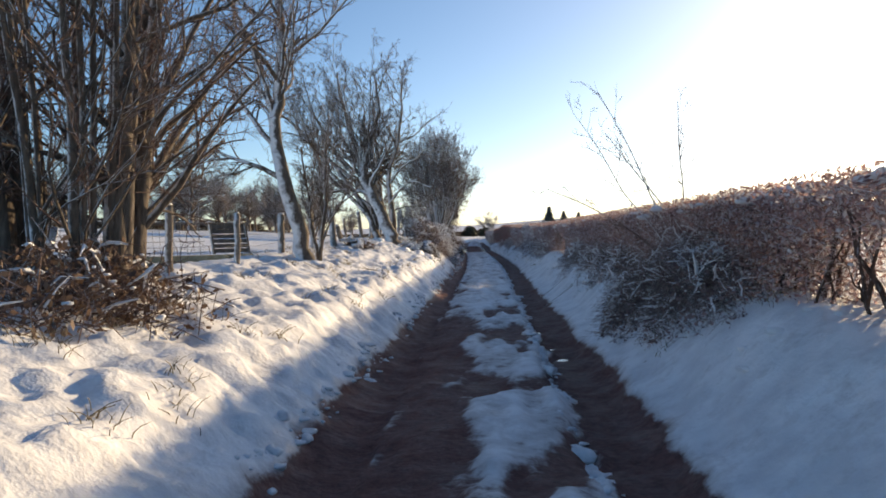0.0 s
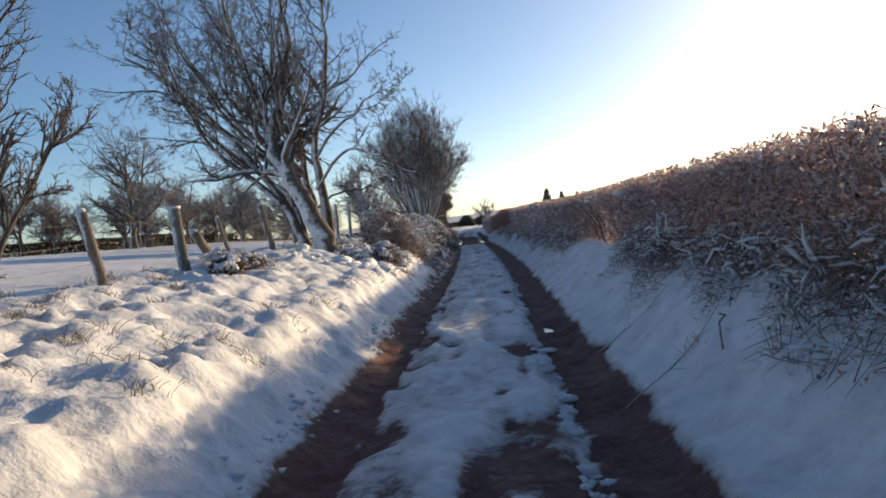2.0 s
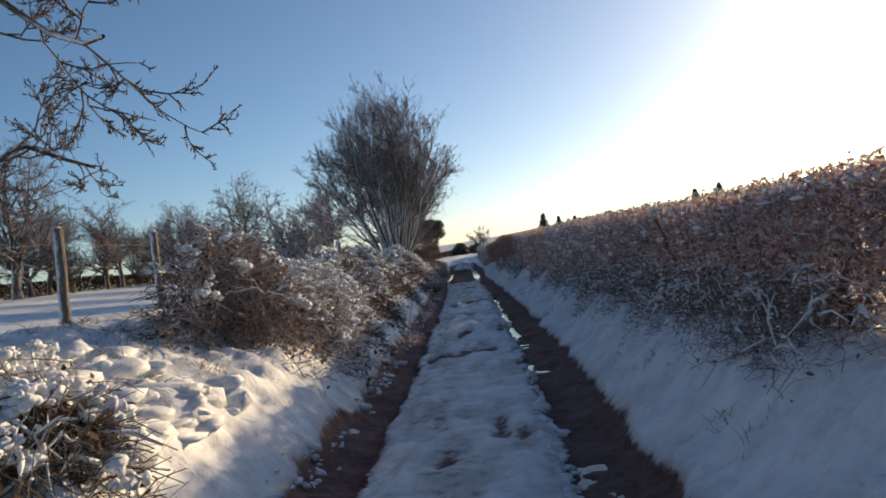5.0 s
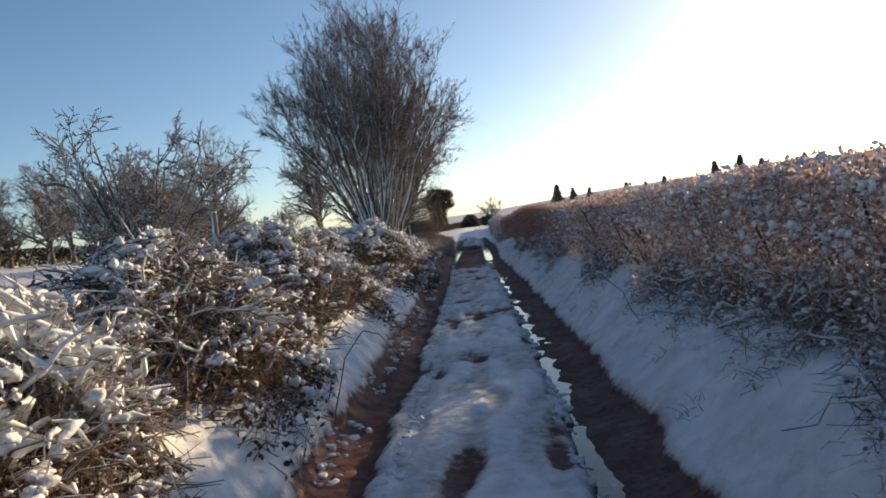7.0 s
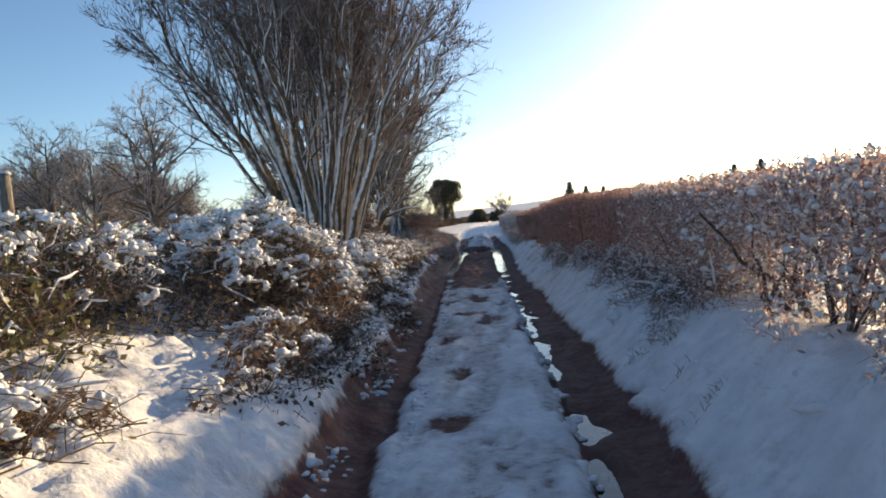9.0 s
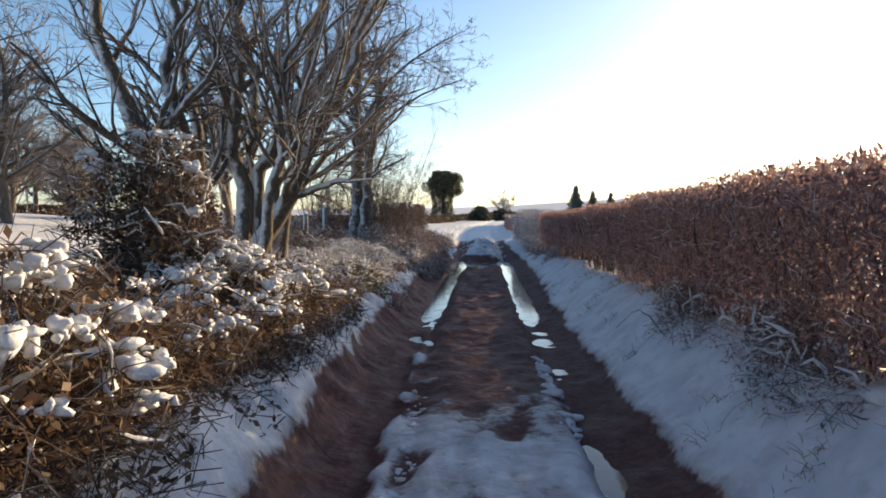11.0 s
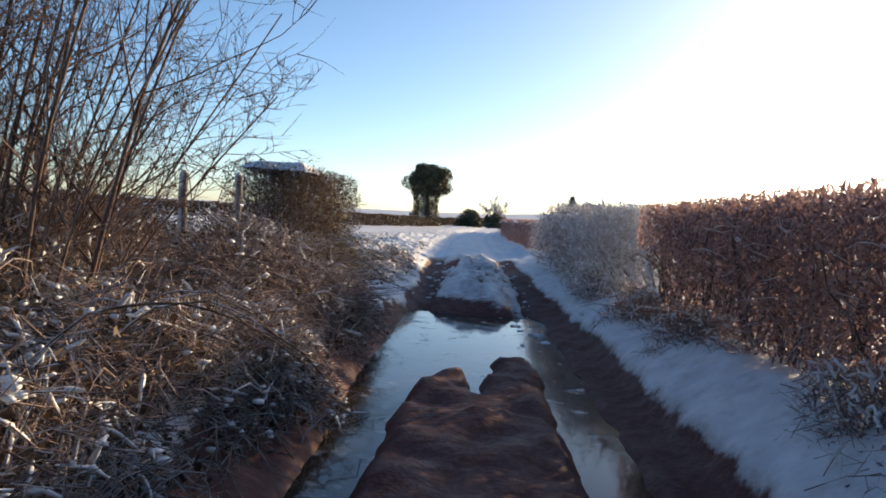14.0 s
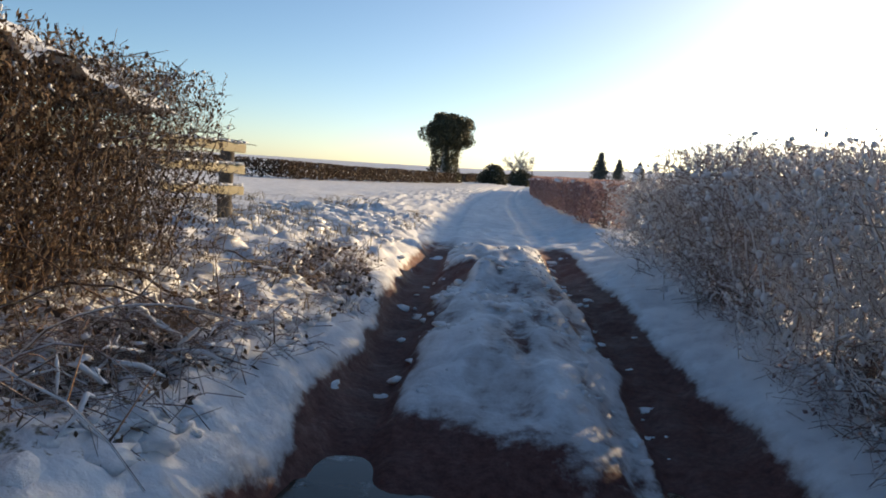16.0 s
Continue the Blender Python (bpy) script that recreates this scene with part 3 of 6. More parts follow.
def tree_twin():
    foot = (-2.3, 33.0, 0.8)
    main = local([(-2.15, 33, 0.72), (-2.25, 33, 1.15), (-2.55, 33, 1.8), (-2.95, 33, 2.65), (-3.22, 33, 3.25), (-3.05, 33.1, 3.9), (-2.75, 33.2, 4.6), (-2.65, 33.2, 5.4), (-2.85, 33.2, 6.6)], foot)
    second = local([(-2.62, 33.4, 0.78), (-2.95, 33.4, 1.6), (-3.3, 33.4, 2.4), (-3.9, 33.4, 3.3), (-4.6, 33.4, 4.1), (-5.5, 33.5, 4.9), (-6.2, 33.5, 5.4)], foot)
    third = local([(-2.3, 33.5, 0.8), (-2.33, 33.5, 1.8), (-2.38, 33.5, 2.6), (-2.45, 33.5, 3.4), (-2.2, 33.6, 4.2), (-2.0, 33.6, 5.2), (-1.95, 33.6, 6.4)], foot)
    fourth = local([(-2.7, 33.5, 0.8), (-2.9, 33.5, 1.8), (-3.15, 33.5, 2.8), (-3.5, 33.6, 4.0), (-3.8, 33.6, 5.4), (-4.1, 33.6, 6.6)], foot)
    fifth = local([(-2.55, 33.7, 1.6), (-2.75, 33.7, 2.6), (-2.7, 33.7, 3.3), (-2.95, 33.7, 4.4), (-2.9, 33.7, 5.8)], foot)
    sixth = local([(-3.1, 33.3, 2.0), (-3.8, 33.2, 2.7), (-4.6, 33.1, 3.5), (-5.0, 33.0, 4.6), (-5.3, 33.0, 5.6)], foot)
    low_limb = local([(-2.4, 33.2, 2.3), (-1.95, 33.0, 2.85), (-1.5, 32.9, 3.05), (-1.1, 32.8, 2.8), (-0.75, 32.8, 2.7), (-0.45, 32.8, 2.45)], foot)
    mid_limb = local([(-2.4, 33.5, 3.0), (-1.95, 33.5, 3.6), (-1.5, 33.4, 3.75), (-1.05, 33.3, 4.1), (-0.7, 33.2, 4.05)], foot)
    swept = []
    rng = np.random.default_rng(16)
    for k in range(11):
        q = (k + 0.5) / 11
        base = np.array([-2.75 - 0.4 * rng.uniform(), 33.3 + rng.uniform(-0.2, 0.5), rng.uniform(1.9, 3.0)])
        end = np.array([-2.6 - 3.2 * q, 33.3 + rng.uniform(-1.4, 1.4), 6.5 - 1.2 * q * q + rng.uniform(-0.4, 0.3)])
        line = [tuple(base + (end - base) * f + np.array([-0.45 * math.sin(math.pi * f) * (0.4 + q), 0, 0.1 * math.sin(math.pi * f)])) for f in (0, 0.2, 0.45, 0.7, 1)]
        swept.append((local(line, foot), rng.uniform(0.04, 0.065), 0.012, 10))
    back_limb = local([(-2.6, 33.4, 1.9), (-2.1, 33.7, 2.2), (-1.6, 34.0, 2.35), (-1.2, 34.2, 2.2)], foot)
    spec = dict(OPEN, kids=((14, 17), (7, 9), (6, 8), (3, 4)), ratio=(0.34, 0.48, 0.42, 0.4), points=(8, 8, 6, 4), wander=(0.1, 0.2, 0.25, 0.28), rise=(0.05, 0.10, 0.08, 0.04), thin=0.48)
    spec["from"] = (0.36, 0.2, 0.15, 0.15)
    tree("twin_trunk_tree", 37, [(main, 0.24, 0.03), (second, 0.11, 0.025), (third, 0.12, 0.025), (fourth, 0.09, 0.025), (fifth, 0.09, 0.02, 8), (sixth, 0.07, 0.02, 9), (low_limb, 0.036, 0.008, 9), (mid_limb, 0.034, 0.008, 9), (back_limb, 0.03, 0.009, 6), *swept], spec, BARK_SNOWY, TWIG,
         "bare spreading tree with leaning snow-plastered trunks on the bank", at=foot, sway=0.07)


def tree_fan():
    rng = np.random.default_rng(8)
    foot = (-2.75, 62.6, 0.75)
    trunks = []
    for k in range(40):
        a = 2.4 * k + rng.uniform(-0.3, 0.3)
        q = math.sqrt((k + 0.5) / 40)
        bx, by = 0.42 * q * math.cos(a), 0.7 * q * math.sin(a)
        lean = 0.15 + 2.4 * q
        top = 7.1 - 2.9 * q ** 2.6 + rng.uniform(-0.5, 0.25)
        dx, dy = lean * math.cos(a) - 0.15 * q, lean * math.sin(a)
        trunks.append(([(bx, by, 0), (bx + dx * 0.14, by + dy * 0.14, top * 0.25), (bx + dx * 0.42, by + dy * 0.42, top * 0.55), (bx + dx * 0.74, by + dy * 0.74, top * 0.82), (bx + dx, by + dy, top)],
                       (rng.uniform(0.085, 0.125) if k % 3 == 0 else rng.uniform(0.035, 0.075)), 0.012))
    spec = dict(FAN, kids=((15, 18), (7, 9), (4, 5)), ratio=(0.30, 0.52, 0.5), points=(8, 7, 6, 4), wander=(0.06, 0.10, 0.13, 0.16), rise=(0.03, 0.07, 0.08, 0.06), angle=((18, 48), (20, 45), (22, 45)), thin=0.45, least=0.0068)
    spec["from"] = (0.38, 0.12, 0.15)
    tree("fan_shaped_tree", 41, trunks, spec, BARK_SNOWY, TWIG_BROWN, "large fan-shaped bare tree of many upright stems, dense frosted twigs", at=foot, sides=(7, 4, 3, 3, 3), sway=0.14)


def tree_clump():
    foot = (-3.75, 71.2, on_land(-3.75, 71.2) - 0.05)
    ends = [((0.30, 0.0), (3.0, 0.5), 5.6, 0.125), ((0.1, 0.3), (1.5, 1.6), 6.8, 0.10), ((0.0, 0.1), (0.0, 0.9), 7.4, 0.11), ((-0.25, -0.2), (-1.5, -0.7), 6.6, 0.10),
            ((-0.75, -0.5), (-2.1, -1.3), 6.3, 0.14), ((-0.5, 0.4), (-1.6, 1.5), 7.0, 0.09), ((0.45, 0.3), (2.1, 1.3), 6.4, 0.08), ((0.4, -0.35), (1.9, -0.8), 5.8, 0.07), ((-0.1, 0.6), (-0.5, 2.0), 7.2, 0.08)]
    trunks = [([(b[0], b[1], 0), (b[0] + 0.1 * (e[0] - b[0]), b[1] + 0.1 * (e[1] - b[1]), h * 0.2), (b[0] + 0.5 * (e[0] - b[0]), b[1] + 0.5 * (e[1] - b[1]), h * 0.55), (e[0], e[1], h)], r * 1.4, 0.025)
              for b, e, h, r in ends]
    spec = dict(FAN, kids=((14, 17), (8, 10), (5, 6)), points=(8, 8, 6, 4), wander=(0.06, 0.16, 0.2, 0.22), angle=((25, 60), (25, 50), (25, 50)), ratio=(0.36, 0.5, 0.45), thin=0.5)
    spec["from"] = (0.25, 0.15, 0.15)
    tree("clump_of_stems", 43, trunks, spec, BARK_SNOWY, TWIG, "clump of thick bare stems with snow-lined bark and frosted crown", at=foot, sides=(8, 5, 3, 3, 3), sway=0.28)


def tree_straight():
    foot = (-4.15, 82.2, on_land(-4.15, 82.2) - 0.05)
    main = [(0, 0, 0), (0.03, 0, 1.2), (0.0, 0.05, 2.4), (0.05, 0.05, 3.6), (0.0, 0.1, 5.0), (0.15, 0.1, 6.6)]
    other = [(0.25, -0.15, 0), (0.3, -0.2, 1.0), (0.35, -0.2, 2.2), (0.55, -0.2, 3.6), (0.7, -0.3, 5.4)]
    spec = dict(OPEN, kids=((22, 26), (9, 11), (6, 8), (2, 3)), points=(8, 8, 5, 3), ratio=(0.40, 0.5, 0.42, 0.4), angle=((40, 70), (30, 60), (30, 60), (30, 55)), thin=0.42, wander=(0.1, 0.14, 0.2, 0.22))
    spec["from"] = (0.45, 0.2, 0.15, 0.15)
    arms = [([(0.1, 0, 2.8), (0.9, 0.3, 3.9), (1.9, 0.6, 4.6), (3.0, 0.8, 5.0)], 0.06, 0.012, 10), ([(0.1, 0.1, 3.6), (0.9, -0.2, 4.8), (1.9, -0.1, 5.6), (3.0, 0.0, 6.2)], 0.06, 0.012, 10),
            ([(0.0, 0, 3.2), (-0.9, -0.3, 4.2), (-2.0, -0.5, 5.0)], 0.06, 0.012)]
    tree("straight_tree", 53, [(main, 0.25, 0.06), (other, 0.20, 0.05), *arms], spec, BARK_GREY, TWIG, "bare tree with two straight trunks, snow along the bark", at=foot)
    rng = np.random.default_rng(9)
    shoots = []
    for k in range(46):
        a, q = rng.uniform(0, 6.28), rng.uniform(0.1, 0.6)
        x, y = q * math.cos(a), q * math.sin(a)
        h = rng.uniform(1.4, 3.8)
        shoots.append(([(x, y, 0), (x * 1.6, y * 1.6, h * 0.4), (x * 2.6 + 0.3, y * 2.4, h)], rng.uniform(0.01, 0.024), 0.005))
    for k in range(26):
        a, q = rng.uniform(0, 6.28), rng.uniform(0.1, 0.7)
        x, y, h = -1.7 + q * math.cos(a), 0.4 + q * math.sin(a), rng.uniform(1.6, 3.6)
        shoots.append(([(x, y, 0), (x + 0.5 * (x + 1.7), y + 0.3 * y, h * 0.45), (x + 1.3 * (x + 1.7), y * 1.8, h)], rng.uniform(0.012, 0.035), 0.006))
    spec = dict(FAN, kids=((11, 13), (5, 7), (2, 3)), angle=((25, 60), (25, 55), (25, 50)), ratio=(0.38, 0.5, 0.45), wander=(0.06, 0.12, 0.16, 0.18), thin=0.5, least=0.003)
    spec["from"] = (0.1, 0.12, 0.15)
    tree("basal_shoots", 59, shoots, spec, TWIG_BROWN, TWIG_BROWN, "brown frosted shoots sprouting round the foot of a tree", "shrub", at=(-3.5, 82.6, on_land(-3.5, 82.6) - 0.05), sides=(5, 3, 3, 3))


def field_trees():
    """Bare trees and thorns along the far side of the field."""
    kinds = []
    for k, (h, w) in enumerate(((5.5, 2.6), (4.6, 2.4), (6.2, 2.2))):
        spec = dict(OPEN, kids=((17, 20), (9, 11), (6, 7)), points=(6, 5, 4, 3), least=0.011, ratio=(0.55, 0.5, 0.45))
        spec["from"] = (0.15, 0.12, 0.12)
        trunk = [(0, 0, 0), (0.1, 0, h * 0.3), (-0.15, 0.1, h * 0.55), (0.1, 0, h * 0.85)]
        fork = [(0.05, 0, h * 0.15), (w * 0.2, 0.3, h * 0.4), (w * 0.35, 0.4, h * 0.75)]
        kinds.append(tree("field_tree", 60 + k, [(trunk, 0.17, 0.03), (fork, 0.11, 0.03)], spec, BARK_GREY, TWIG_FIELD, "bare rime-covered tree at the edge of the snowy field", sides=(6, 4, 3, 3, 3), at=(0, -500, -50)))
    rng = np.random.default_rng(14)
    spots = []
    for i in range(26):
        y = 50 + i * 2.4 + rng.uniform(-1.2, 1.2)
        spots.append((-29 + 0.10 * (y - 62) + rng.uniform(-1.5, 1.5), y, rng.uniform(0.7, 1.15)))
    spots += [(-22, 66, 1.3), (-11.0, 90.5, 1.45), (-15, 96, 0.8), (-16, 84, 1.2), (-13.5, 74, 0.75), (-17, 90, 0.9), (-20, 82, 0.9)]
    for i, (x, y, s) in enumerate(spots):
        m = pose(x, y, on_land(x, y) - 0.05, 0, 0, rng.uniform(0, 360)) @ Matrix.Scale(s, 4)
        ob = copy_thing(kinds[i % 3], m)
        ob.scale = (s, s, s)
        tagged(ob, group="trees along the field")
    for ob in kinds:
        for o in (*ob.children_recursive, ob):
            bpy.data.objects.remove(o)


# ---- undergrowth ----
def arcs(rng, n, foot, reach, high, least=0.004, most=0.009, points=6):
    """Arching canes from feet given by foot(rng), thrown reach metres."""
    lines = []
    for _ in range(n):
        x, y = foot(rng)
        z = 0.0
        a = rng.uniform(0, 6.28)
        l = reach * rng.uniform(0.4, 1.1)
        h = high * rng.uniform(0.5, 1.15)
        t = np.linspace(0, 1, points)[:, None]
        p0 = np.array([x, y, z])
        p2 = p0 + np.array([l * math.cos(a), l * math.sin(a), h * rng.uniform(0.1, 0.9)])
        p1 = p0 + np.array([0.35 * l * math.cos(a), 0.35 * l * math.sin(a), h * 1.5])
        p = p0 * (1 - t) ** 2 + 2 * p1 * t * (1 - t) + p2 * t ** 2
        p[1:] += rng.normal(size=(points - 1, 3)) * 0.02
        r = rng.uniform(least, most)
        lines.append((p, np.linspace(r, r * 0.45, points)))
    return lines


def settle(lines):
    """Sets canes whose feet are at height 0 onto the ground."""
    feet = np.array([p[0] for p, _ in lines])
    z = land(feet[:, 0], feet[:, 1])
    return [(p + np.array([0, 0, h - 0.03]), r) for (p, r), h in zip(lines, z)]


def mound(seed, cx, cy, rx, ry, high, twigs, snow, leaves, label, name="bramble_bush", cane=CANE, leaf=LEAF_BROWN, canes=14, lump=(0.012, 0.045), long_=(0.18, 0.5), category="bush", kind="", thick=0.012, heaps=0, stout=1.0, blade=(0.014, 0.042)):
    """A tangle of shoots filling a low dome, with snow lodged in its top."""
    rng = np.random.default_rng(seed)
    thing = tagged(new(name), label, category, kind=kind)

    def inside(n, bias):
        d = rng.normal(size=(n, 3))
        d[:, 2] = np.abs(d[:, 2])
        d /= np.linalg.norm(d, axis=1, keepdims=True)
        q = rng.random(n) ** bias
        a = np.arctan2(d[:, 1], d[:, 0])
        bulge = 1 + 0.22 * np.sin(3 * a + seed) + 0.15 * np.sin(5 * a + 2 * seed)
        x, y = cx + rx * q * bulge * d[:, 0], cy + ry * q * bulge * d[:, 1]
        top = high * (0.75 + 0.5 * rough(x, y, 0.8, seed % 7, 2))
        return x, y, q * d[:, 2] * top, q, d
    x, y, z, q, d = inside(twigs, 0.42)
    ground = land(x, y)
    centre = np.stack([x, y, ground + z], 1)
    way = rng.normal(size=(twigs, 3)) * np.array([1, 1, 0.55]) + d * 0.6
    way *= (rng.uniform(*long_, twigs) / np.linalg.norm(way, axis=1))[:, None]
    t = np.linspace(-0.5, 0.5, 4)
    p = centre[:, None] + way[:, None] * t[None, :, None] + rng.normal(size=(twigs, 4, 3)) * 0.02
    p[:, :, 2] -= (0.25 * (t ** 2))[None] * rng.uniform(0, 1, (twigs, 1))
    r = stout * rng.uniform(0.0025, 0.0065, twigs)[:, None] * np.array([1, 0.9, 0.75, 0.5])
    tagged(piece("shoot_tangle", tubes(list(zip(p[:, (0, 2, 3)], r[:, (0, 2, 3)])), 3), cane, thing), kind="stuff")
    long_lines = arcs(rng, canes, lambda g: (cx + rx * g.normal() * 0.4, cy + ry * g.normal() * 0.4), 1.1 * max(rx, 0.6), high * 0.95, 0.004, 0.008, 8)
    for line in settle(long_lines):
        piece("cane", tubes([line], 5), cane, thing)
    if snow:
        pick = (q > 0.72) & (z > (0.4 if heaps else 0.25) * high) & (rng.random(twigs) < snow * (0.8 if heaps else 1.4))
        load = p[pick]
        f = np.linspace(0.0, 3.0, 7)
        i = np.minimum(f.astype(int), 2)
        load = load[:, i] + (load[:, i + 1] - load[:, i]) * (f - i)[None, :, None]
        middle = load.mean(axis=1, keepdims=True)
        load = middle + (load - middle) * rng.uniform(0.4, 1.0, (len(load), 1, 1)) + np.array([0, 0, 0.008])
        w = thick * rng.uniform(0.45, 1.15, (len(load), 1)) * rng.uniform(0.65, 1.3, (len(load), 7)) * np.array([0.35, 0.8, 1.0, 1.0, 1.0, 0.8, 0.35])
        if len(load):
            tagged(piece("snow_load", tubes(list(zip(load, w)), 4), SNOW, thing, "thick snow lying along the shoots"), kind="stuff")
        if heaps:
            hx, hy, hz, _, hd = inside(heaps * 4, 0.05)
            keep = np.flatnonzero(rng.random(heaps * 4) < smoothstep(0.3, 0.85, hd[:, 2]))[:heaps]
            base = np.stack([hx, hy, land(hx, hy) + hz], 1)[keep]
            along = rng.normal(size=(len(base), 3)) * np.array([0.11, 0.11, 0.035])
            some = []
            for c, a in zip(base, along):
                k = int(rng.integers(8, 26))
                t = rng.uniform(-1, 1, (k, 1))
                some.append(c + a * t + rng.normal(size=(k, 3)) * np.array([0.022, 0.022, 0.014]) - np.array([0, 0, 0.05]) * t * t)
            at = np.concatenate(some)
            size = rng.gamma(4.5, 0.0045, len(at)).clip(0.008, 0.036)
            big = size > 0.022
            tagged(piece("snow_mantle", joined(clumps(at[big], size[big], rng, 0.66, True), clumps(at[~big], size[~big], rng, 0.8)), SNOW, thing, "soft heaps of snow lodged on the bramble"), kind="stuff")
        if heaps > 100:
            pillow = base[rng.random(len(base)) < 0.07]
            pillow = pillow[np.argsort(-pillow[:, 2])[:max(len(pillow) // 2, 1)]]
            at = (pillow[:, None] + rng.normal(size=(len(pillow), 12, 3)) * np.array([0.085, 0.085, 0.014])).reshape(-1, 3)
            tagged(piece("snow_cushion", clumps(at, rng.uniform(0.03, 0.062, len(at)), rng, 0.55, True), SNOW, thing, "smooth pillows of snow on the crest"), kind="stuff")
        n = int(twigs * snow * (0.25 if heaps else 1.0))
        sx, sy, sz, _, sd = inside(n, 0.06)
        keep = sd[:, 2] > 0.2
        at = np.stack([sx, sy, land(sx, sy) + sz], 1)[keep]
        size = rng.uniform(*lump, len(at)) * (0.42 if heaps else 0.7)
        tagged(piece("snow_dusting", clumps(at, size, rng, 0.55), SNOW, thing, "clumps of snow caught on the shoots"), kind="stuff")
    if leaves:
        lx, ly, lz, _, _ = inside(leaves, 0.5)
        at = np.stack([lx, ly, land(lx, ly) + lz], 1)
        tagged(piece("foliage", cards(at, rng.uniform(*blade, leaves), rng), leaf, thing, smooth=False), kind="stuff")
    return thing


# ---- hedges ----
def hedge_stretch(seed, length, width, high, stems, twigs, leaves, snow, gap, bark, leaf, leaf_size=(0.012, 0.028), droop=0.0, slim=0.2, sprig=(0.14, 0.38), stem_bark=None, load_r=0.011, holes=(), fine=1.0, proud=0.06):
    """Verts and faces of the stems, twigs, leaves and snow of a stretch of hedge along y, feet at height 0.
    holes: thin places that show daylight, as (along, share of the height, half length, half share)."""
    rng = np.random.default_rng(seed)
    stem, twig = [], []

    def open_at(y, z):
        return any(((y - a) / b) ** 2 + ((z / high - c) / d) ** 2 < rng.uniform(0.55, 1.25) for a, c, b, d in holes)
    for _ in range(int(stems * length)):
        x, y = np.clip(rng.normal(), -1.3, 1.3) * width * 0.16, rng.uniform(0, length)
        h = high * rng.uniform(0.75, 0.98)
        t = np.linspace(0, 1, 6)
        p = np.stack([x + t * rng.normal() * width * 0.22, y + t * rng.normal() * 0.25, t * h - 0.08], 1)
        p[1:] += rng.normal(size=(5, 3)) * 0.025
        r = rng.uniform(0.010, 0.030)
        stem.append((p, np.linspace(r, r * 0.3, 6)))
        if holes and rng.random() < 0.8:
            e = np.array([rng.normal() * 0.15, rng.normal() * 0.3, 0.3 * high])
            stem.append((p[1] + e * np.linspace(0, 1, 6)[:, None] + rng.normal(size=(6, 3)) * 0.015, np.linspace(r * 0.5, r * 0.2, 6)))
    for _ in range(int(twigs * length)):
        z = high * (gap + (1 - gap) * rng.random() ** 0.8)
        over = 1.0 if z < high * 0.85 else 0.8
        x = width * 0.5 * over * np.clip(rng.normal() * 0.55, -1, 1)
        p0 = np.array([x, rng.uniform(0, length), z])
        d = np.array([rng.normal() * 0.7 + 1.2 * x / width, rng.normal() * 0.7, rng.normal() * 0.5 + 0.35 - droop])
        d *= rng.uniform(*sprig) / np.linalg.norm(d)
        if holes and open_at(p0[1], z) and rng.random() < 0.93:
            continue
        t = np.linspace(-0.4, 0.6, 4)[:, None]
        p = p0 + d * t + rng.normal(size=(4, 3)) * 0.014
        p[:, 2] = np.minimum(p[:, 2], high + 0.02 + proud * rng.random())
        r = fine * rng.uniform(0.0022, 0.0055)
        twig.append((p, np.linspace(r, r * 0.5, 4)))
    n = int(leaves * length)
    ly = rng.uniform(0, length, n)
    low = gap * (1 + 0.5 * np.sin(ly * 2 * np.pi / length + seed) + 0.45 * np.sin(ly * 6 * np.pi / length + 2 * seed))
    z = high * (low + (1 - low) * rng.random(n) ** 0.8)
    q = np.stack([width * 0.46 * np.clip(rng.normal(size=n) * 0.75, -1, 1), ly, z], 1)
    for a, c, b, d in holes:
        q = q[((q[:, 1] - a) / b) ** 2 + ((q[:, 2] / high - c) / d) ** 2 > rng.uniform(0.5, 1.3, len(q))]
    leaf_data = cards(q, rng.uniform(*leaf_size, len(q)), rng, 0.0, slim) if n else None
    load = []
    for p, r in twig:
        if rng.random() < snow:
            f = rng.uniform(0.2, 2.9, 3)
            i = f.astype(int)
            load.append(p[i] + (p[i + 1] - p[i]) * (f - i)[:, None] + np.array([0, 0, 0.004]))
    if load:
        load = np.concatenate(load)
        load = clumps(load, load_r * rng.gamma(5, 0.2, len(load)).clip(0.4, 2.2), rng, 0.8)
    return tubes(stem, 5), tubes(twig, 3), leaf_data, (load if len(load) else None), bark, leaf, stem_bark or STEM


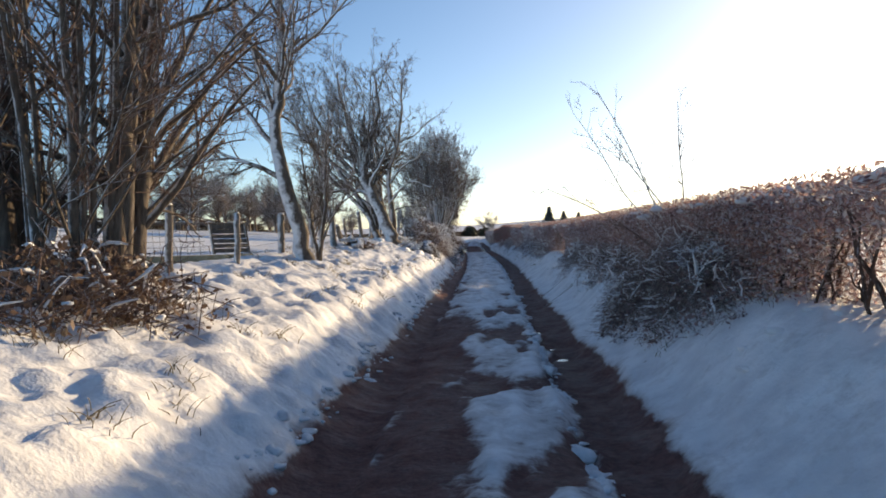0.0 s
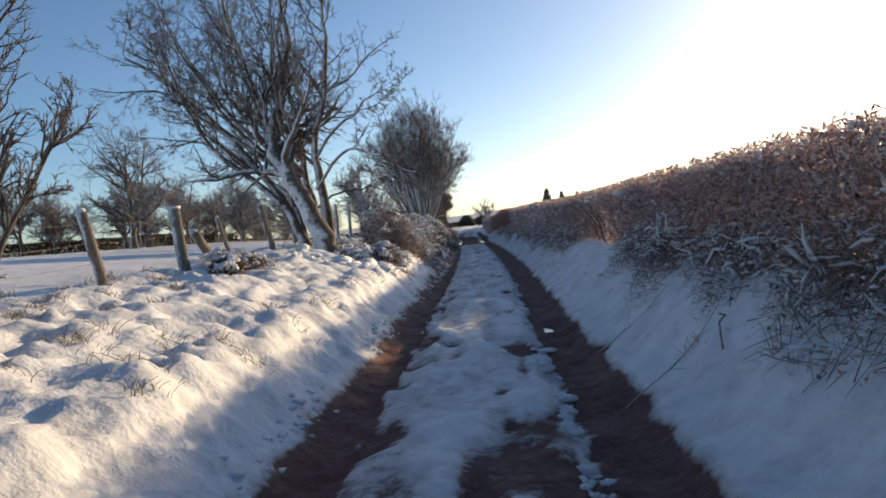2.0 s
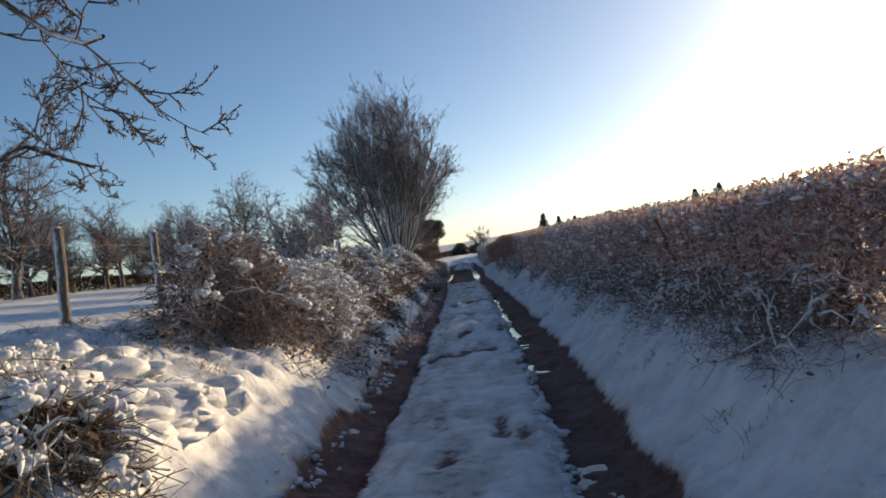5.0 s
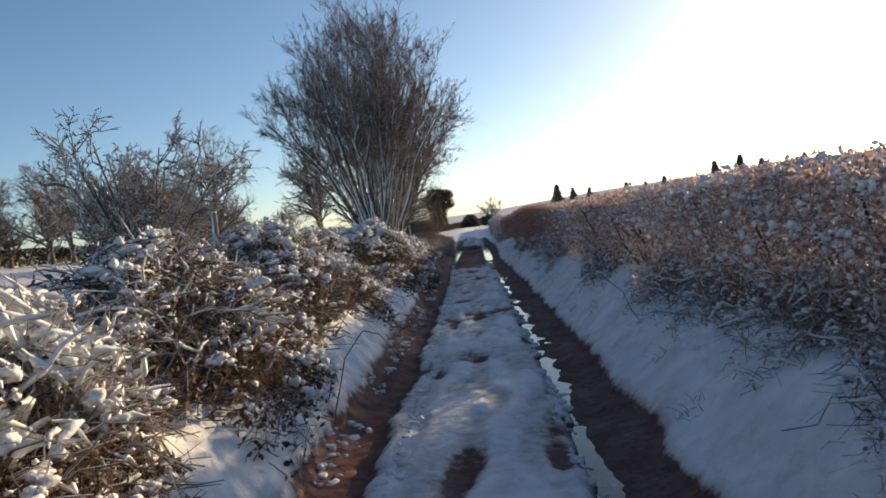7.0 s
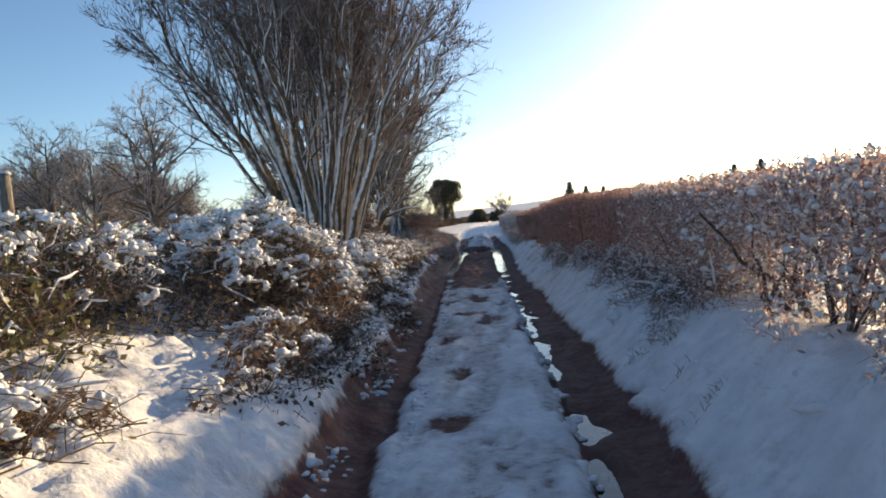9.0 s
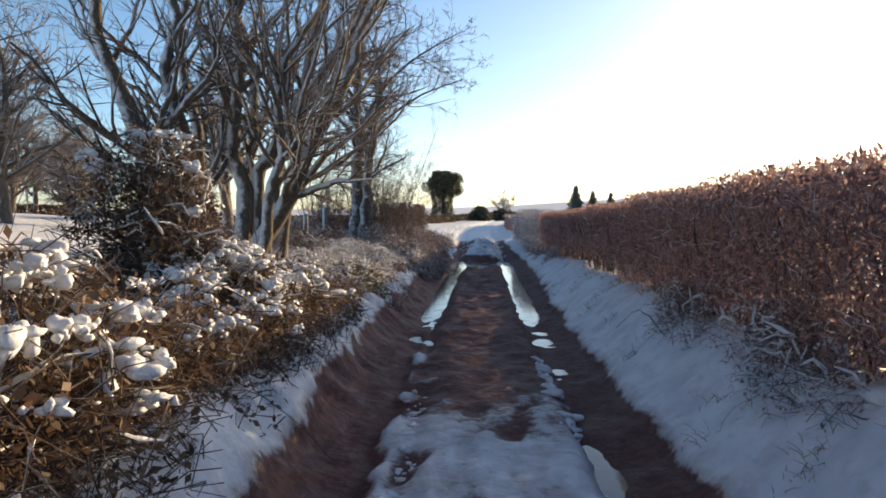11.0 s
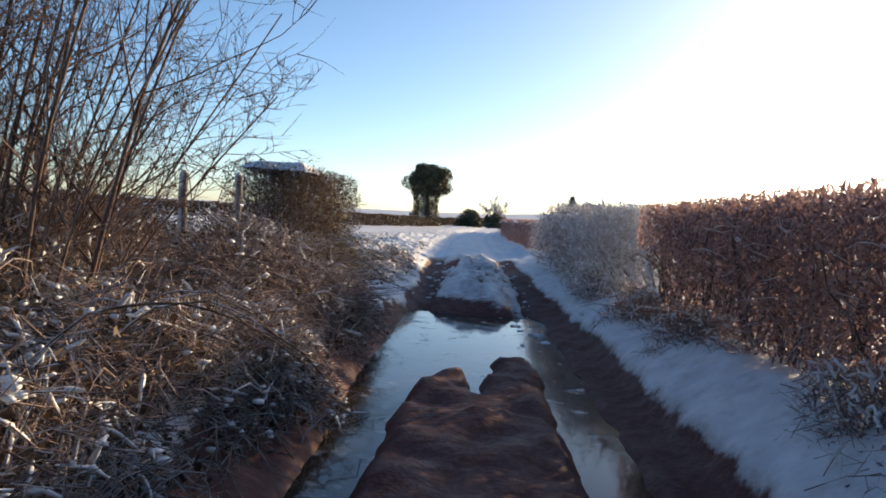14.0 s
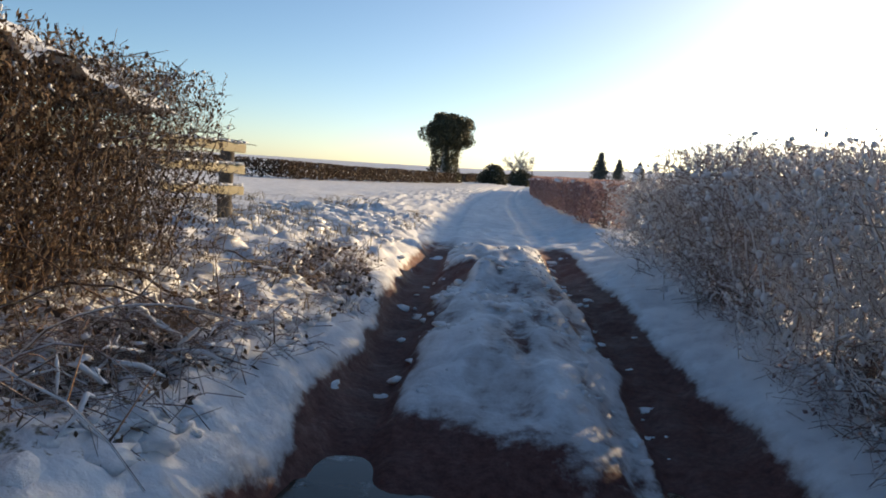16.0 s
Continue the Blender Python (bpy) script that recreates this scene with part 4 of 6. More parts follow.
def hedge(name, label, y0, y1, offset, kinds, length, cap, scale_of, seed, group="", thin_spots=None, cap_size=0.0075):
    """A hedge along the lane, made up of stretches, with snow along its top; thin_spots gives stretches of their own by number."""
    rng = np.random.default_rng(seed)
    thing = tagged(new(name), label, "hedge", group)

    def meshes_of(data):
        stem, twig, leaf, load, bark, leaf_mat, stem_bark = data
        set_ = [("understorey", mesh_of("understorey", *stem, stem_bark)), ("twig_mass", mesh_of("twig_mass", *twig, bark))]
        if leaf is not None:
            set_.append(("foliage", mesh_of("foliage", *leaf, leaf_mat, False)))
        if load is not None:
            set_.append(("snow_load", mesh_of("snow_load", *load, SNOW)))
        return set_
    meshes = [meshes_of(data) for data in kinds]
    own = {k: meshes_of(data) for k, data in (thin_spots or {}).items()}
    y = y0
    k = 0
    while y < y1 - 0.05:
        x = float(lane_x(y + length / 2)) + offset
        slope = math.atan2(float(lane_x(y) - lane_x(y + length)), length)
        z = float(land(x - 0.3, y + length / 2, False))
        flip = -1 if rng.random() < 0.5 and k not in own else 1
        s = scale_of(y + length / 2, z)
        for part_name, me in own[k] if k in own else meshes[int(rng.integers(len(meshes)))]:
            ob = new(part_name, me)
            ob.matrix_world = Matrix.Translation((x, y + (length if flip < 0 else 0), z)) @ Matrix.Rotation(slope, 4, "Z") @ Matrix.Diagonal((rng.uniform(0.9, 1.1), flip * 1.03, s, 1))
            ob.parent = thing
            tagged(ob, kind="stuff")
        if cap:
            n = int(cap * length * 1.8)
            cx, cy = rng.normal(size=n) * 0.22, rng.uniform(0, length, n)
            patchy = rough(x + cx, y + cy, 1.1, seed % 5, 2) > 0.42
            cx, cy = cx[patchy], cy[patchy]
            n = len(cx)
            p = np.stack([x + cx, y + cy, z + s * 1.0 * np.ones(n) + rng.uniform(-0.09, -0.015, n) - 0.25 * cx ** 2 - 1.5 * (cap_size - 0.0075)], 1)
            tagged(piece("snow_cap", clumps(p, rng.gamma(4, cap_size, n).clip(0.012, 0.055), rng, 0.42, True), SNOW, thing, "snow lying on the clipped top"), kind="stuff")
        y += length
        k += 1
    return thing


def right_hedges():
    def dark_kind(seed, gap, holes=()):
        return hedge_stretch(seed, 4.0, 1.05, 1.0, 8, 560, 6800, 0.08, gap, TWIG_HEDGE, LEAF_HEDGE, (0.014, 0.038), slim=0.3, load_r=0.009, fine=0.75, holes=holes)

    def laden_kind(seed, holes=()):
        return hedge_stretch(seed, 4.0, 1.25, 1.0, 6, 800, 5200, 0.60, 0.0, TWIG_HEDGE, LEAF_HEDGE, (0.013, 0.035), droop=0.25, slim=0.3, sprig=(0.12, 0.30), load_r=0.0115, fine=0.7, holes=holes)

    def clipped_kind(seed, gap, holes=()):
        return hedge_stretch(seed, 4.0, 0.9, 1.0, 13, 520, 7600, 0.008, gap, TWIG_HEDGE, LEAF_BEECH, (0.015, 0.037), slim=0.3, sprig=(0.10, 0.28), fine=0.75, proud=0.03, holes=holes)
    dark = [dark_kind(70 + k, (0.02, 0.10, 0.06)[k]) for k in range(3)]
    laden = [laden_kind(80 + k) for k in range(3)]
    clipped = [clipped_kind(90 + k, 0.07) for k in range(3)]
    dusted = [hedge_stretch(86 + k, 2.0, 1.1, 1.0, 8, 700, 5600, 0.3, 0.03, TWIG_HEDGE, LEAF_HEDGE, (0.013, 0.034), droop=0.15, slim=0.3, fine=0.8) for k in range(2)]
    rimed = [hedge_stretch(95 + k, 3.0, 1.7, 1.0, 9, 1300, 4200, 0.4, 0.02, (TWIG_RIME, TWIG_HEDGE, TWIG_RIME)[k], LEAF_RIME, (0.010, 0.026), droop=-0.25, sprig=(0.12, 0.36), stem_bark=TWIG_RIME, fine=0.85) for k in range(3)]
    dark_thin = {3: dark_kind(170, 0.02, ((2.0, 0.22, 0.9, 0.42),)), 7: dark_kind(171, 0.02, ((3.4, 0.34, 1.25, 0.5),)), 8: dark_kind(172, 0.02, ((0.0, 0.32, 0.9, 0.44), (2.0, 0.16, 0.4, 0.24)))}
    laden_thin = {2: laden_kind(173, ((0.8, 0.28, 0.8, 0.36),)), 3: laden_kind(174, ((1.1, 0.15, 0.5, 0.26), (2.9, 0.25, 0.7, 0.34)))}
    clipped_thin = {3: clipped_kind(175, 0.16, ((2.8, 0.16, 1.2, 0.14),)), 4: clipped_kind(176, 0.22, ((1.0, 0.24, 0.9, 0.14), (3.2, 0.24, 0.8, 0.12))), 6: clipped_kind(177, 0.05, ((3.7, 0.22, 1.4, 0.42), (1.5, 0.2, 0.4, 0.22)))}

    def reach(y, z):
        top = np.interp(y, (10, 27, 38, 46, 56, 67, 71, 76, 90, 95, 98, 103, 135), (1.66, 1.68, 1.72, 1.86, 1.90, 2.06, 1.98, 1.86, 1.82, 1.98, 1.66, 1.70, 1.95))
        return float(top - z)
    hedge("hedge", "brown unclipped hedge on the verge, a little snow on top", 0, 36, 2.55, dark, 4.0, 46, reach, 1, thin_spots=dark_thin, cap_size=0.009)
    hedge("hedge", "brown hedge lightly dusted with snow on its twigs", 36, 40, 2.55, dusted, 2.0, 40, reach, 7)
    hedge("hedge", "snow-laden straggling hedge on the verge bank", 40, 56, 2.55, laden, 4.0, 60, reach, 2, thin_spots=laden_thin)
    hedge("hedge", "brown hedge lightly dusted with snow on its twigs", 56, 60, 2.5, dusted, 2.0, 40, reach, 8)
    hedge("hedge", "trimmed leafless beech hedge with bare stems below", 60, 88.3, 2.45, clipped, 4.05, 6, reach, 3, thin_spots=clipped_thin)
    hedge("hedge", "white-rimed shaggy hedge beside a gap", 90.2, 99.2, 2.45, rimed, 3.0, 0, reach, 4)
    bend = [hedge_stretch(190 + k, 4.0, 0.95, 1.0, 6, 140, 2300, 0.05, 0.05, TWIG_HEDGE, LEAF_BEECH, (0.025, 0.06), slim=0.3, sprig=(0.10, 0.28), proud=0.03) for k in range(2)]
    hedge("hedge", "low trimmed hedge along the bend, snow on top", 103.3, 159.3, 2.55, bend, 4.0, 30, reach, 5)


def left_hedge():
    kinds = [hedge_stretch(110 + k, 2.0, 1.5, 1.0, 24, 2000, 8200, 0.16, 0.0, (TWIG, CANE)[k], LEAF_DULL, (0.008, 0.020), slim=0.45, sprig=(0.08, 0.24), load_r=0.0055, fine=0.8, proud=0.03) for k in range(2)]
    middle = -3.25
    thing = hedge("clipped_hedge", "clipped mixed hedge with olive leaves and a flat snowy top", 89.6, 93.5, middle, kinds, 2.0, 30, lambda y, z: 2.15 - z, 6)
    xs, ys = np.meshgrid(np.linspace(-0.62, 0.52, 30), np.linspace(89.75, 93.3, 80))
    px = lane_x(ys) + middle + xs
    worn = rough(px, ys, 0.4, 3, 3)
    edge = np.maximum(smoothstep(0.25, 0.57, np.abs(xs + 0.05)), np.maximum(smoothstep(92.9, 93.3, ys), 1 - smoothstep(89.75, 90.2, ys)))
    pz = 2.22 + 0.06 * worn - 0.15 * edge ** 2 * (0.6 + 0.8 * worn) - 0.04 - 0.22 * smoothstep(91.0, 92.3, ys + 1.6 * (worn - 0.5))
    n, m = xs.shape[1], xs.shape[0]
    i = (np.arange(m - 1)[:, None] * n + np.arange(n - 1)[None]).ravel()
    piece("snow_top", (np.stack([px.ravel(), ys.ravel(), pz.ravel()], 1), np.stack([i, i + 1, i + n + 1, i + n], 1)), SNOW, thing, "smooth blanket of snow on the flat top")


def far_hedge():
    rng = np.random.default_rng(21)
    kind = hedge_stretch(120, 6.0, 1.3, 1.05, 2, 24, 560, 0.3, 0.05, TWIG_BROWN, LEAF_DULL, (0.05, 0.12), slim=0.45, load_r=0.03)
    meshes = [("understorey", mesh_of("understorey", *kind[0], TWIG_BROWN)), ("twig_mass", mesh_of("twig_mass", *kind[1], TWIG_BROWN)), ("foliage", mesh_of("foliage", *kind[2], LEAF_DULL, False)), ("snow_load", mesh_of("snow_load", *kind[3], SNOW))]
    for run in (((-60, 118), (-14.5, 131), (-11.0, 150), (-7, 172)), ((-7.5, 176), (-3, 226), (24, 300)), ((-34, 30), (-30.5, 62), (-25, 118))):
        thing = tagged(new("field_hedge"), "dark hedge bounding the snowy field", "hedge")
        for (x0, y0), (x1, y1) in zip(run, run[1:]):
            long_ = math.hypot(x1 - x0, y1 - y0)
            n = max(int(long_ / 6), 1)
            for k in range(n):
                x, y = x0 + (x1 - x0) * k / n, y0 + (y1 - y0) * k / n
                for part_name, me in meshes:
                    ob = new(part_name, me)
                    ob.matrix_world = Matrix.Translation((x, y, float(land(x, y)))) @ Matrix.Rotation(math.atan2(x0 - x1, y1 - y0), 4, "Z") @ Matrix.Diagonal((1, long_ / n / 6 * 1.03, rng.uniform(0.9, 1.1), 1))
                    ob.parent = thing
                    tagged(ob, kind="stuff")


# ---- far things ----
def ivy_tree():
    rng = np.random.default_rng(31)
    x0, y0 = -8.4, 170.0
    thing = tagged(new("ivy_clad_tree"), "dark ivy-clad tree with a thick trunk and round crown", "tree")
    thing.location = (x0, y0, on_land(x0, y0) - 0.1)
    piece("trunk", tubes([(np.array([(0, 0, 0), (0.1, 0, 2), (0, 0, 4), (0.2, 0, 6.5)]), np.array([0.6, 0.5, 0.4, 0.15]))], 9), BARK_GREY, thing)
    t = rng.random(5200)
    a = rng.uniform(0, 6.28, 5200)
    r = 1.5 + 0.25 * np.sin(5 * t + 2) + rng.normal(size=5200) * 0.2
    col = np.stack([r * np.cos(a), r * np.sin(a), t * 4.2 + 0.3], 1)
    puffs = []
    for _ in range(60):
        d = rng.normal(size=3)
        d /= np.linalg.norm(d)
        d[2] = max(d[2], -0.45)
        c = np.array([0.1, 0, 5.5]) + d * np.array([2.6, 2.6, 2.1]) * rng.uniform(0.35, 1.0)
        s = rng.uniform(0.55, 1.05)
        q = rng.normal(size=(420, 3))
        q /= np.linalg.norm(q, axis=1, keepdims=True)
        puffs.append(c + q * s * rng.uniform(0.6, 1.1, (420, 1)))
    piece("ivy", cards(col, rng.uniform(0.06, 0.16, len(col)), rng), LEAF_GREEN, thing)
    crown = np.concatenate(puffs)
    piece("crown", cards(crown, rng.uniform(0.06, 0.17, len(crown)), rng), LEAF_GREEN, thing)


def conifers():
    rng = np.random.default_rng(33)
    thing = tagged(new("conifer"), "dark spruce with drooping tiers beyond the fields", "tree")
    lines, needles = [], []
    for k in range(210):
        t = (k / 210) ** 1.45
        z = 0.5 + 6.3 * t
        l = 2.6 * (1 - 0.98 * t) ** 0.8 * rng.uniform(0.45, 1.15)
        a = rng.uniform(0, 6.28)
        p = np.stack([np.linspace(0, l, 4) * math.cos(a), np.linspace(0, l, 4) * math.sin(a), z + np.array([0, 0.05, -0.05, -0.1]) * l], 1)
        lines.append((p, np.array([0.03, 0.02, 0.015, 0.01])))
        t = rng.uniform(0.15, 1, 50)
        needles.append(np.stack([t * l * math.cos(a), t * l * math.sin(a), z - 0.06 * t * l], 1) + rng.normal(size=(50, 3)) * 0.17)
    piece("trunk", tubes([(np.array([(0, 0, 0), (0, 0, 3.5), (0, 0, 7.2)]), np.array([0.16, 0.1, 0.02]))], 6), BARK_GREY, thing)
    piece("bough_network", tubes(lines, 3), BARK_GREY, thing)
    q = np.concatenate(needles)
    piece("needle_cover", cards(q, rng.uniform(0.10, 0.20, len(q)), rng), NEEDLE, thing)
    spots = [(28.2, 346, 1.55), (35.0, 350, 1.3), (41, 345, 1.2), (62, 380, 1.4), (70, 378, 1.3), (77, 372, 1.5), (97, 365, 2.0), (108, 367, 2.2), (118, 370, 1.9), (125, 380, 1.6), (134, 365, 1.9), (142, 360, 1.6), (151, 366, 1.7)]
    for i, (x, y, s) in enumerate(spots):
        m = pose(x, y, on_land(x, y) - 0.1, 0, 0, rng.uniform(0, 360))
        ob = copy_thing(thing, m) if i else thing
        ob.matrix_basis = m @ Matrix.Diagonal((s * 1.05, s * 1.05, s * 1.02, 1))
        tagged(ob, group="spruces beyond the fields")


right_hedges()
left_hedge()
far_hedge()
tree_near_start()
tree_leaning()
tree_twin()
tree_fan()
tree_clump()
tree_straight()
field_trees()
ivy_tree()
conifers()


# ---- fence, feeder, gate ----
def wobble_stick(p0, p1, r0, r1, sides, rng, k=7, bend=0.01):
    t = np.linspace(0, 1, k)[:, None]
    p = np.array(p0) * (1 - t) + np.array(p1) * t
    p[1:-1] += rng.normal(size=(k - 2, 3)) * bend
    v, f = tubes([(p, np.linspace(r0, r1, k))], sides)
    n = len(v)
    cap = np.array([p[0], p[-1]])
    fan = [(n, (i + 1) % sides, i, i) for i in range(sides)] + [(n + 1, n - sides + i, n - sides + (i + 1) % sides, n - sides + (i + 1) % sides) for i in range(sides)]
    return np.concatenate([v, cap]), np.concatenate([f, np.array([(a, b, c, a) for a, b, c, _ in fan])])


def tri_faces(data):
    """Splits four-cornered faces, dropping empty halves."""
    v, f = data
    t = np.concatenate([f[:, [0, 1, 2]], f[:, [0, 2, 3]]])
    return v, t[(t[:, 0] != t[:, 1]) & (t[:, 1] != t[:, 2]) & (t[:, 0] != t[:, 2])]


def board(size, at=(0, 0, 0), turn=(0, 0, 0), edge=0.006):
    """A sawn board with rounded edges: its verts and faces."""
    bm = bmesh.new()
    bmesh.ops.create_cube(bm, size=1, matrix=pose(*at, *turn) @ Matrix.Diagonal((*size, 1)))
    bmesh.ops.bevel(bm, geom=bm.edges[:], offset=min(edge, min(size) * 0.3), segments=2, affect="EDGES")
    bmesh.ops.triangulate(bm, faces=bm.faces[:])
    v = np.array([q.co for q in bm.verts])
    f = np.array([[q.index for q in face.verts] for face in bm.faces])
    bm.free()
    return v, f


def fence(posts, label, wires=(0.35, 0.6, 0.85), seed=0):
    """Posts with three slack wires: posts are (x, y, height, lean in x, lean in y, radius)."""
    rng = np.random.default_rng(seed)
    thing = tagged(new("wire_fence"), label, "fence")
    tops = []
    for x, y, h, lx, ly, r in posts:
        z = on_land(x, y)
        foot, top = np.array([x, y, z - 0.25]), np.array([x + lx, y + ly, z + h])
        ob = piece("post", tri_faces(wobble_stick(foot, top, r, r * 0.92, 8, rng, 6, 0.006)), POST_WOOD, thing)
        capdata = clumps([top + np.array([0, 0, 0.012])], [r * 0.8], rng, 0.4)
        cap = piece("snow_cap", capdata, SNOW, ob, "small cap of snow")
        tops.append((np.array([x, y, z]), top))
    for w in wires:
        line = []
        for (f0, t0), (f1, t1) in zip(tops, tops[1:]):
            a, b = f0 + (t0 - f0) * w, f1 + (t1 - f1) * w
            t = np.linspace(0, 1, 6)[:-1, None]
            q = a * (1 - t) + b * t
            q[:, 2] -= (0.05 * 4 * t * (1 - t))[:, 0] * rng.uniform(0.3, 1.2)
            line.append(q)
        line.append(b[None])
        q = np.concatenate(line)
        piece("wire", tubes([(q, np.full(len(q), 0.0018))], 4), WIRE, thing)
    return thing


def feeder():
    """An old hay rack behind the fence: slatted and wire-mesh sides over a long trough."""
    thing = tagged(new("hay_rack"), "old hay rack, dark slatted side, wire mesh and snowy trough", "farm rack")
    thing.location = (-5.0, 21.4, on_land(-4.3, 22.3) + 0.10)
    thing.rotation_euler = (0, 0, radians(-40))
    rng = np.random.default_rng(4)
    for k in range(6):
        piece("slat", board((0.022, 0.70, 0.072), (0.07 - 0.018 * k, 1.69, 0.17 + 0.085 * k), (0, -9, 0)), DARK_WOOD, thing, smooth=False)
    for y in (1.34, 2.04):
        piece("upright", board((0.05, 0.045, 0.66), (0.03, y, 0.33), (4 if y > 1 else 0, -9, 0)), POST_WOOD, thing, smooth=False)
    piece("upright", board((0.05, 0.05, 0.66), (0.03, -1.5, 0.32), (0, -9, 0)), POST_WOOD, thing, smooth=False)
    piece("top_rail", board((0.06, 3.7, 0.035), (-0.03, 0.25, 0.655)), POST_WOOD, thing, smooth=False)
    p = np.stack([np.full(80, -0.03), rng.uniform(-1.55, 2.05, 80), np.full(80, 0.676)], 1)
    tagged(piece("snow", clumps(p, rng.uniform(0.015, 0.032, 80), rng, 0.4), SNOW, thing, "line of snow on the top rail"), kind="stuff")
    for k in range(6):
        z = 0.15 + 0.095 * k
        piece("mesh_wire", tubes([(np.array([(0.07 - 0.1 * z, -1.5, z), (0.08 - 0.1 * z, -0.2, z - 0.01), (0.07 - 0.1 * z, 1.2, z)]), np.full(3, 0.004))], 4), WIRE, thing)
    for k in range(22):
        y = -1.42 + 0.12 * k
        piece("mesh_wire", tubes([(np.array([(0.06, y, 0.1), (0.03, y, 0.36), (0.0, y, 0.63)]), np.full(3, 0.003))], 4), WIRE, thing)
    piece("trough_floor", board((0.34, 3.7, 0.03), (0.27, 0.0, 0.02), (0, 0, -2)), RAIL_WOOD, thing, smooth=False)
    piece("trough_front", board((0.03, 3.7, 0.12), (0.45, 0.0, 0.05), (0, 12, -2)), RAIL_WOOD, thing, smooth=False)
    piece("bearer", board((0.09, 3.9, 0.09), (0.50, 0.0, -0.05), (0, 0, -2)), DARK_WOOD, thing, smooth=False)
    piece("brace", board((0.07, 0.05, 0.80), (0.42, 0.35, 0.32), (-14, -22, 0)), RAIL_WOOD, thing, smooth=False)
    piece("end_sheet", board((0.95, 0.02, 0.62), (-0.65, -1.25, 0.32), (-10, 4, 6)), METAL, thing, "grey sheet-metal end panel")
    p = np.stack([0.30 + rng.normal(size=70) * 0.05, rng.uniform(0.3, 1.8, 70), 0.05 + rng.uniform(0, 0.03, 70)], 1)
    tagged(piece("snow", clumps(p, rng.uniform(0.03, 0.06, 70), rng, 0.5), SNOW, thing, "snow lying in the trough"), kind="stuff")


def gate_and_posts():
    thing = tagged(new("field_gate"), "weathered three-rail wooden gate end behind the clipped hedge", "gate")
    thing.matrix_basis = pose(-4.08, 95.7, on_land(-4.08, 95.7) + 0.1, 0, 0, 72)
    piece("gate_post", tri_faces(wobble_stick((0.08, 0.06, -0.3), (0.08, 0.06, 0.82), 0.085, 0.08, 10, np.random.default_rng(2), 6, 0.004)), DARK_WOOD, thing)
    for z in (0.26, 0.50, 0.74):
        ob = piece("rail", board((1.3, 0.045, 0.10), (-0.47, -0.10, z), (0, 1.5, 0)), RAIL_WOOD, thing, smooth=False)
        v = clumps(np.stack([np.linspace(-1.0, 0.12, 14), np.full(14, -0.10), np.full(14, z + 0.055)], 1), np.full(14, 0.05), np.random.default_rng(int(z * 100)), 0.3)
        tagged(piece("snow", v, SNOW, ob, "line of snow on the rail"), kind="stuff")
    rng = np.random.default_rng(6)
    post = tagged(new("gate_post"), "pale round post at the end of the low hedge", "post")
    x, y = 1.75, 103.6
    post.location = (x, y, on_land(x, y))
    piece("stake", tri_faces(wobble_stick((0, 0, -0.3), (0.02, 0, 1.32), 0.12, 0.12, 12, rng, 6, 0.004)), POST_WOOD, post)
    piece("snow_cap", clumps([(0.02, 0, 1.34)], [0.11], rng, 0.45), SNOW, post, "cap of snow")
    stick = tagged(new("broken_post"), "broken leaning fence post in the hedge gap", "post")
    x, y = 1.85, 89.6
    stick.location = (x, y, on_land(x, y))
    piece("stake", tri_faces(wobble_stick((0.12, -0.2, -0.2), (-0.10, 0.25, 0.85), 0.045, 0.04, 8, rng, 6, 0.006)), POST_WOOD, stick)
    piece("brace", tri_faces(wobble_stick((0.05, -0.5, 0.0), (-0.35, 0.3, 0.42), 0.025, 0.02, 6, rng, 6, 0.008)), BARK_GREY, stick)


def verge_sapling():
    """A forked sapling before the hedge, its long shoots standing above it."""
    foot = (2.95, 18.4, on_land(2.95, 18.4) - 0.05)
    stems = [([(0, 0, 0), (0.05, 0.1, 0.6), (0.0, 0.3, 1.1), (-0.10, 0.6, 1.9), (-0.3, 0.9, 2.7)], 0.014, 0.004),
             ([(0.05, 0, 0), (0.15, -0.1, 0.7), (0.25, -0.2, 1.2), (0.3, -0.3, 1.7), (0.42, -0.3, 2.3)], 0.014, 0.004),
             ([(0, 0, 0.2), (-0.15, 0.4, 0.8), (-0.25, 0.8, 1.2), (-0.4, 1.0, 1.9), (-0.55, 1.2, 2.4)], 0.012, 0.003),
             ([(0, 0, 0.1), (-0.35, -0.2, 0.6), (-0.7, -0.3, 0.95), (-1.05, -0.3, 1.2)], 0.014, 0.004),
             ([(0.1, 0.1, 0.1), (0.2, 0.6, 0.9), (0.1, 1.2, 1.5), (-0.1, 1.6, 2.2)], 0.016, 0.004)]
    stems = [([(x - 0.5 * i / (len(p) - 1), y, 0.88 * z) for i, (x, y, z) in enumerate(p)], r0, r1) for p, r0, r1 in stems]
    spec = dict(OPEN, kids=((7, 9), (2, 4), (1, 2)), angle=((20, 50), (25, 50), (25, 50)), ratio=(0.22, 0.5, 0.5), least=0.003, wander=(0.1, 0.14, 0.16))
    spec["from"] = (0.3, 0.25, 0.3)
    tree("hedge_sapling", 71, stems, spec, TWIG_HEDGE, TWIG_HEDGE, "thin frosted sapling with long shoots standing before the hedge", "sapling", sides=(6, 4, 3, 3), at=foot)


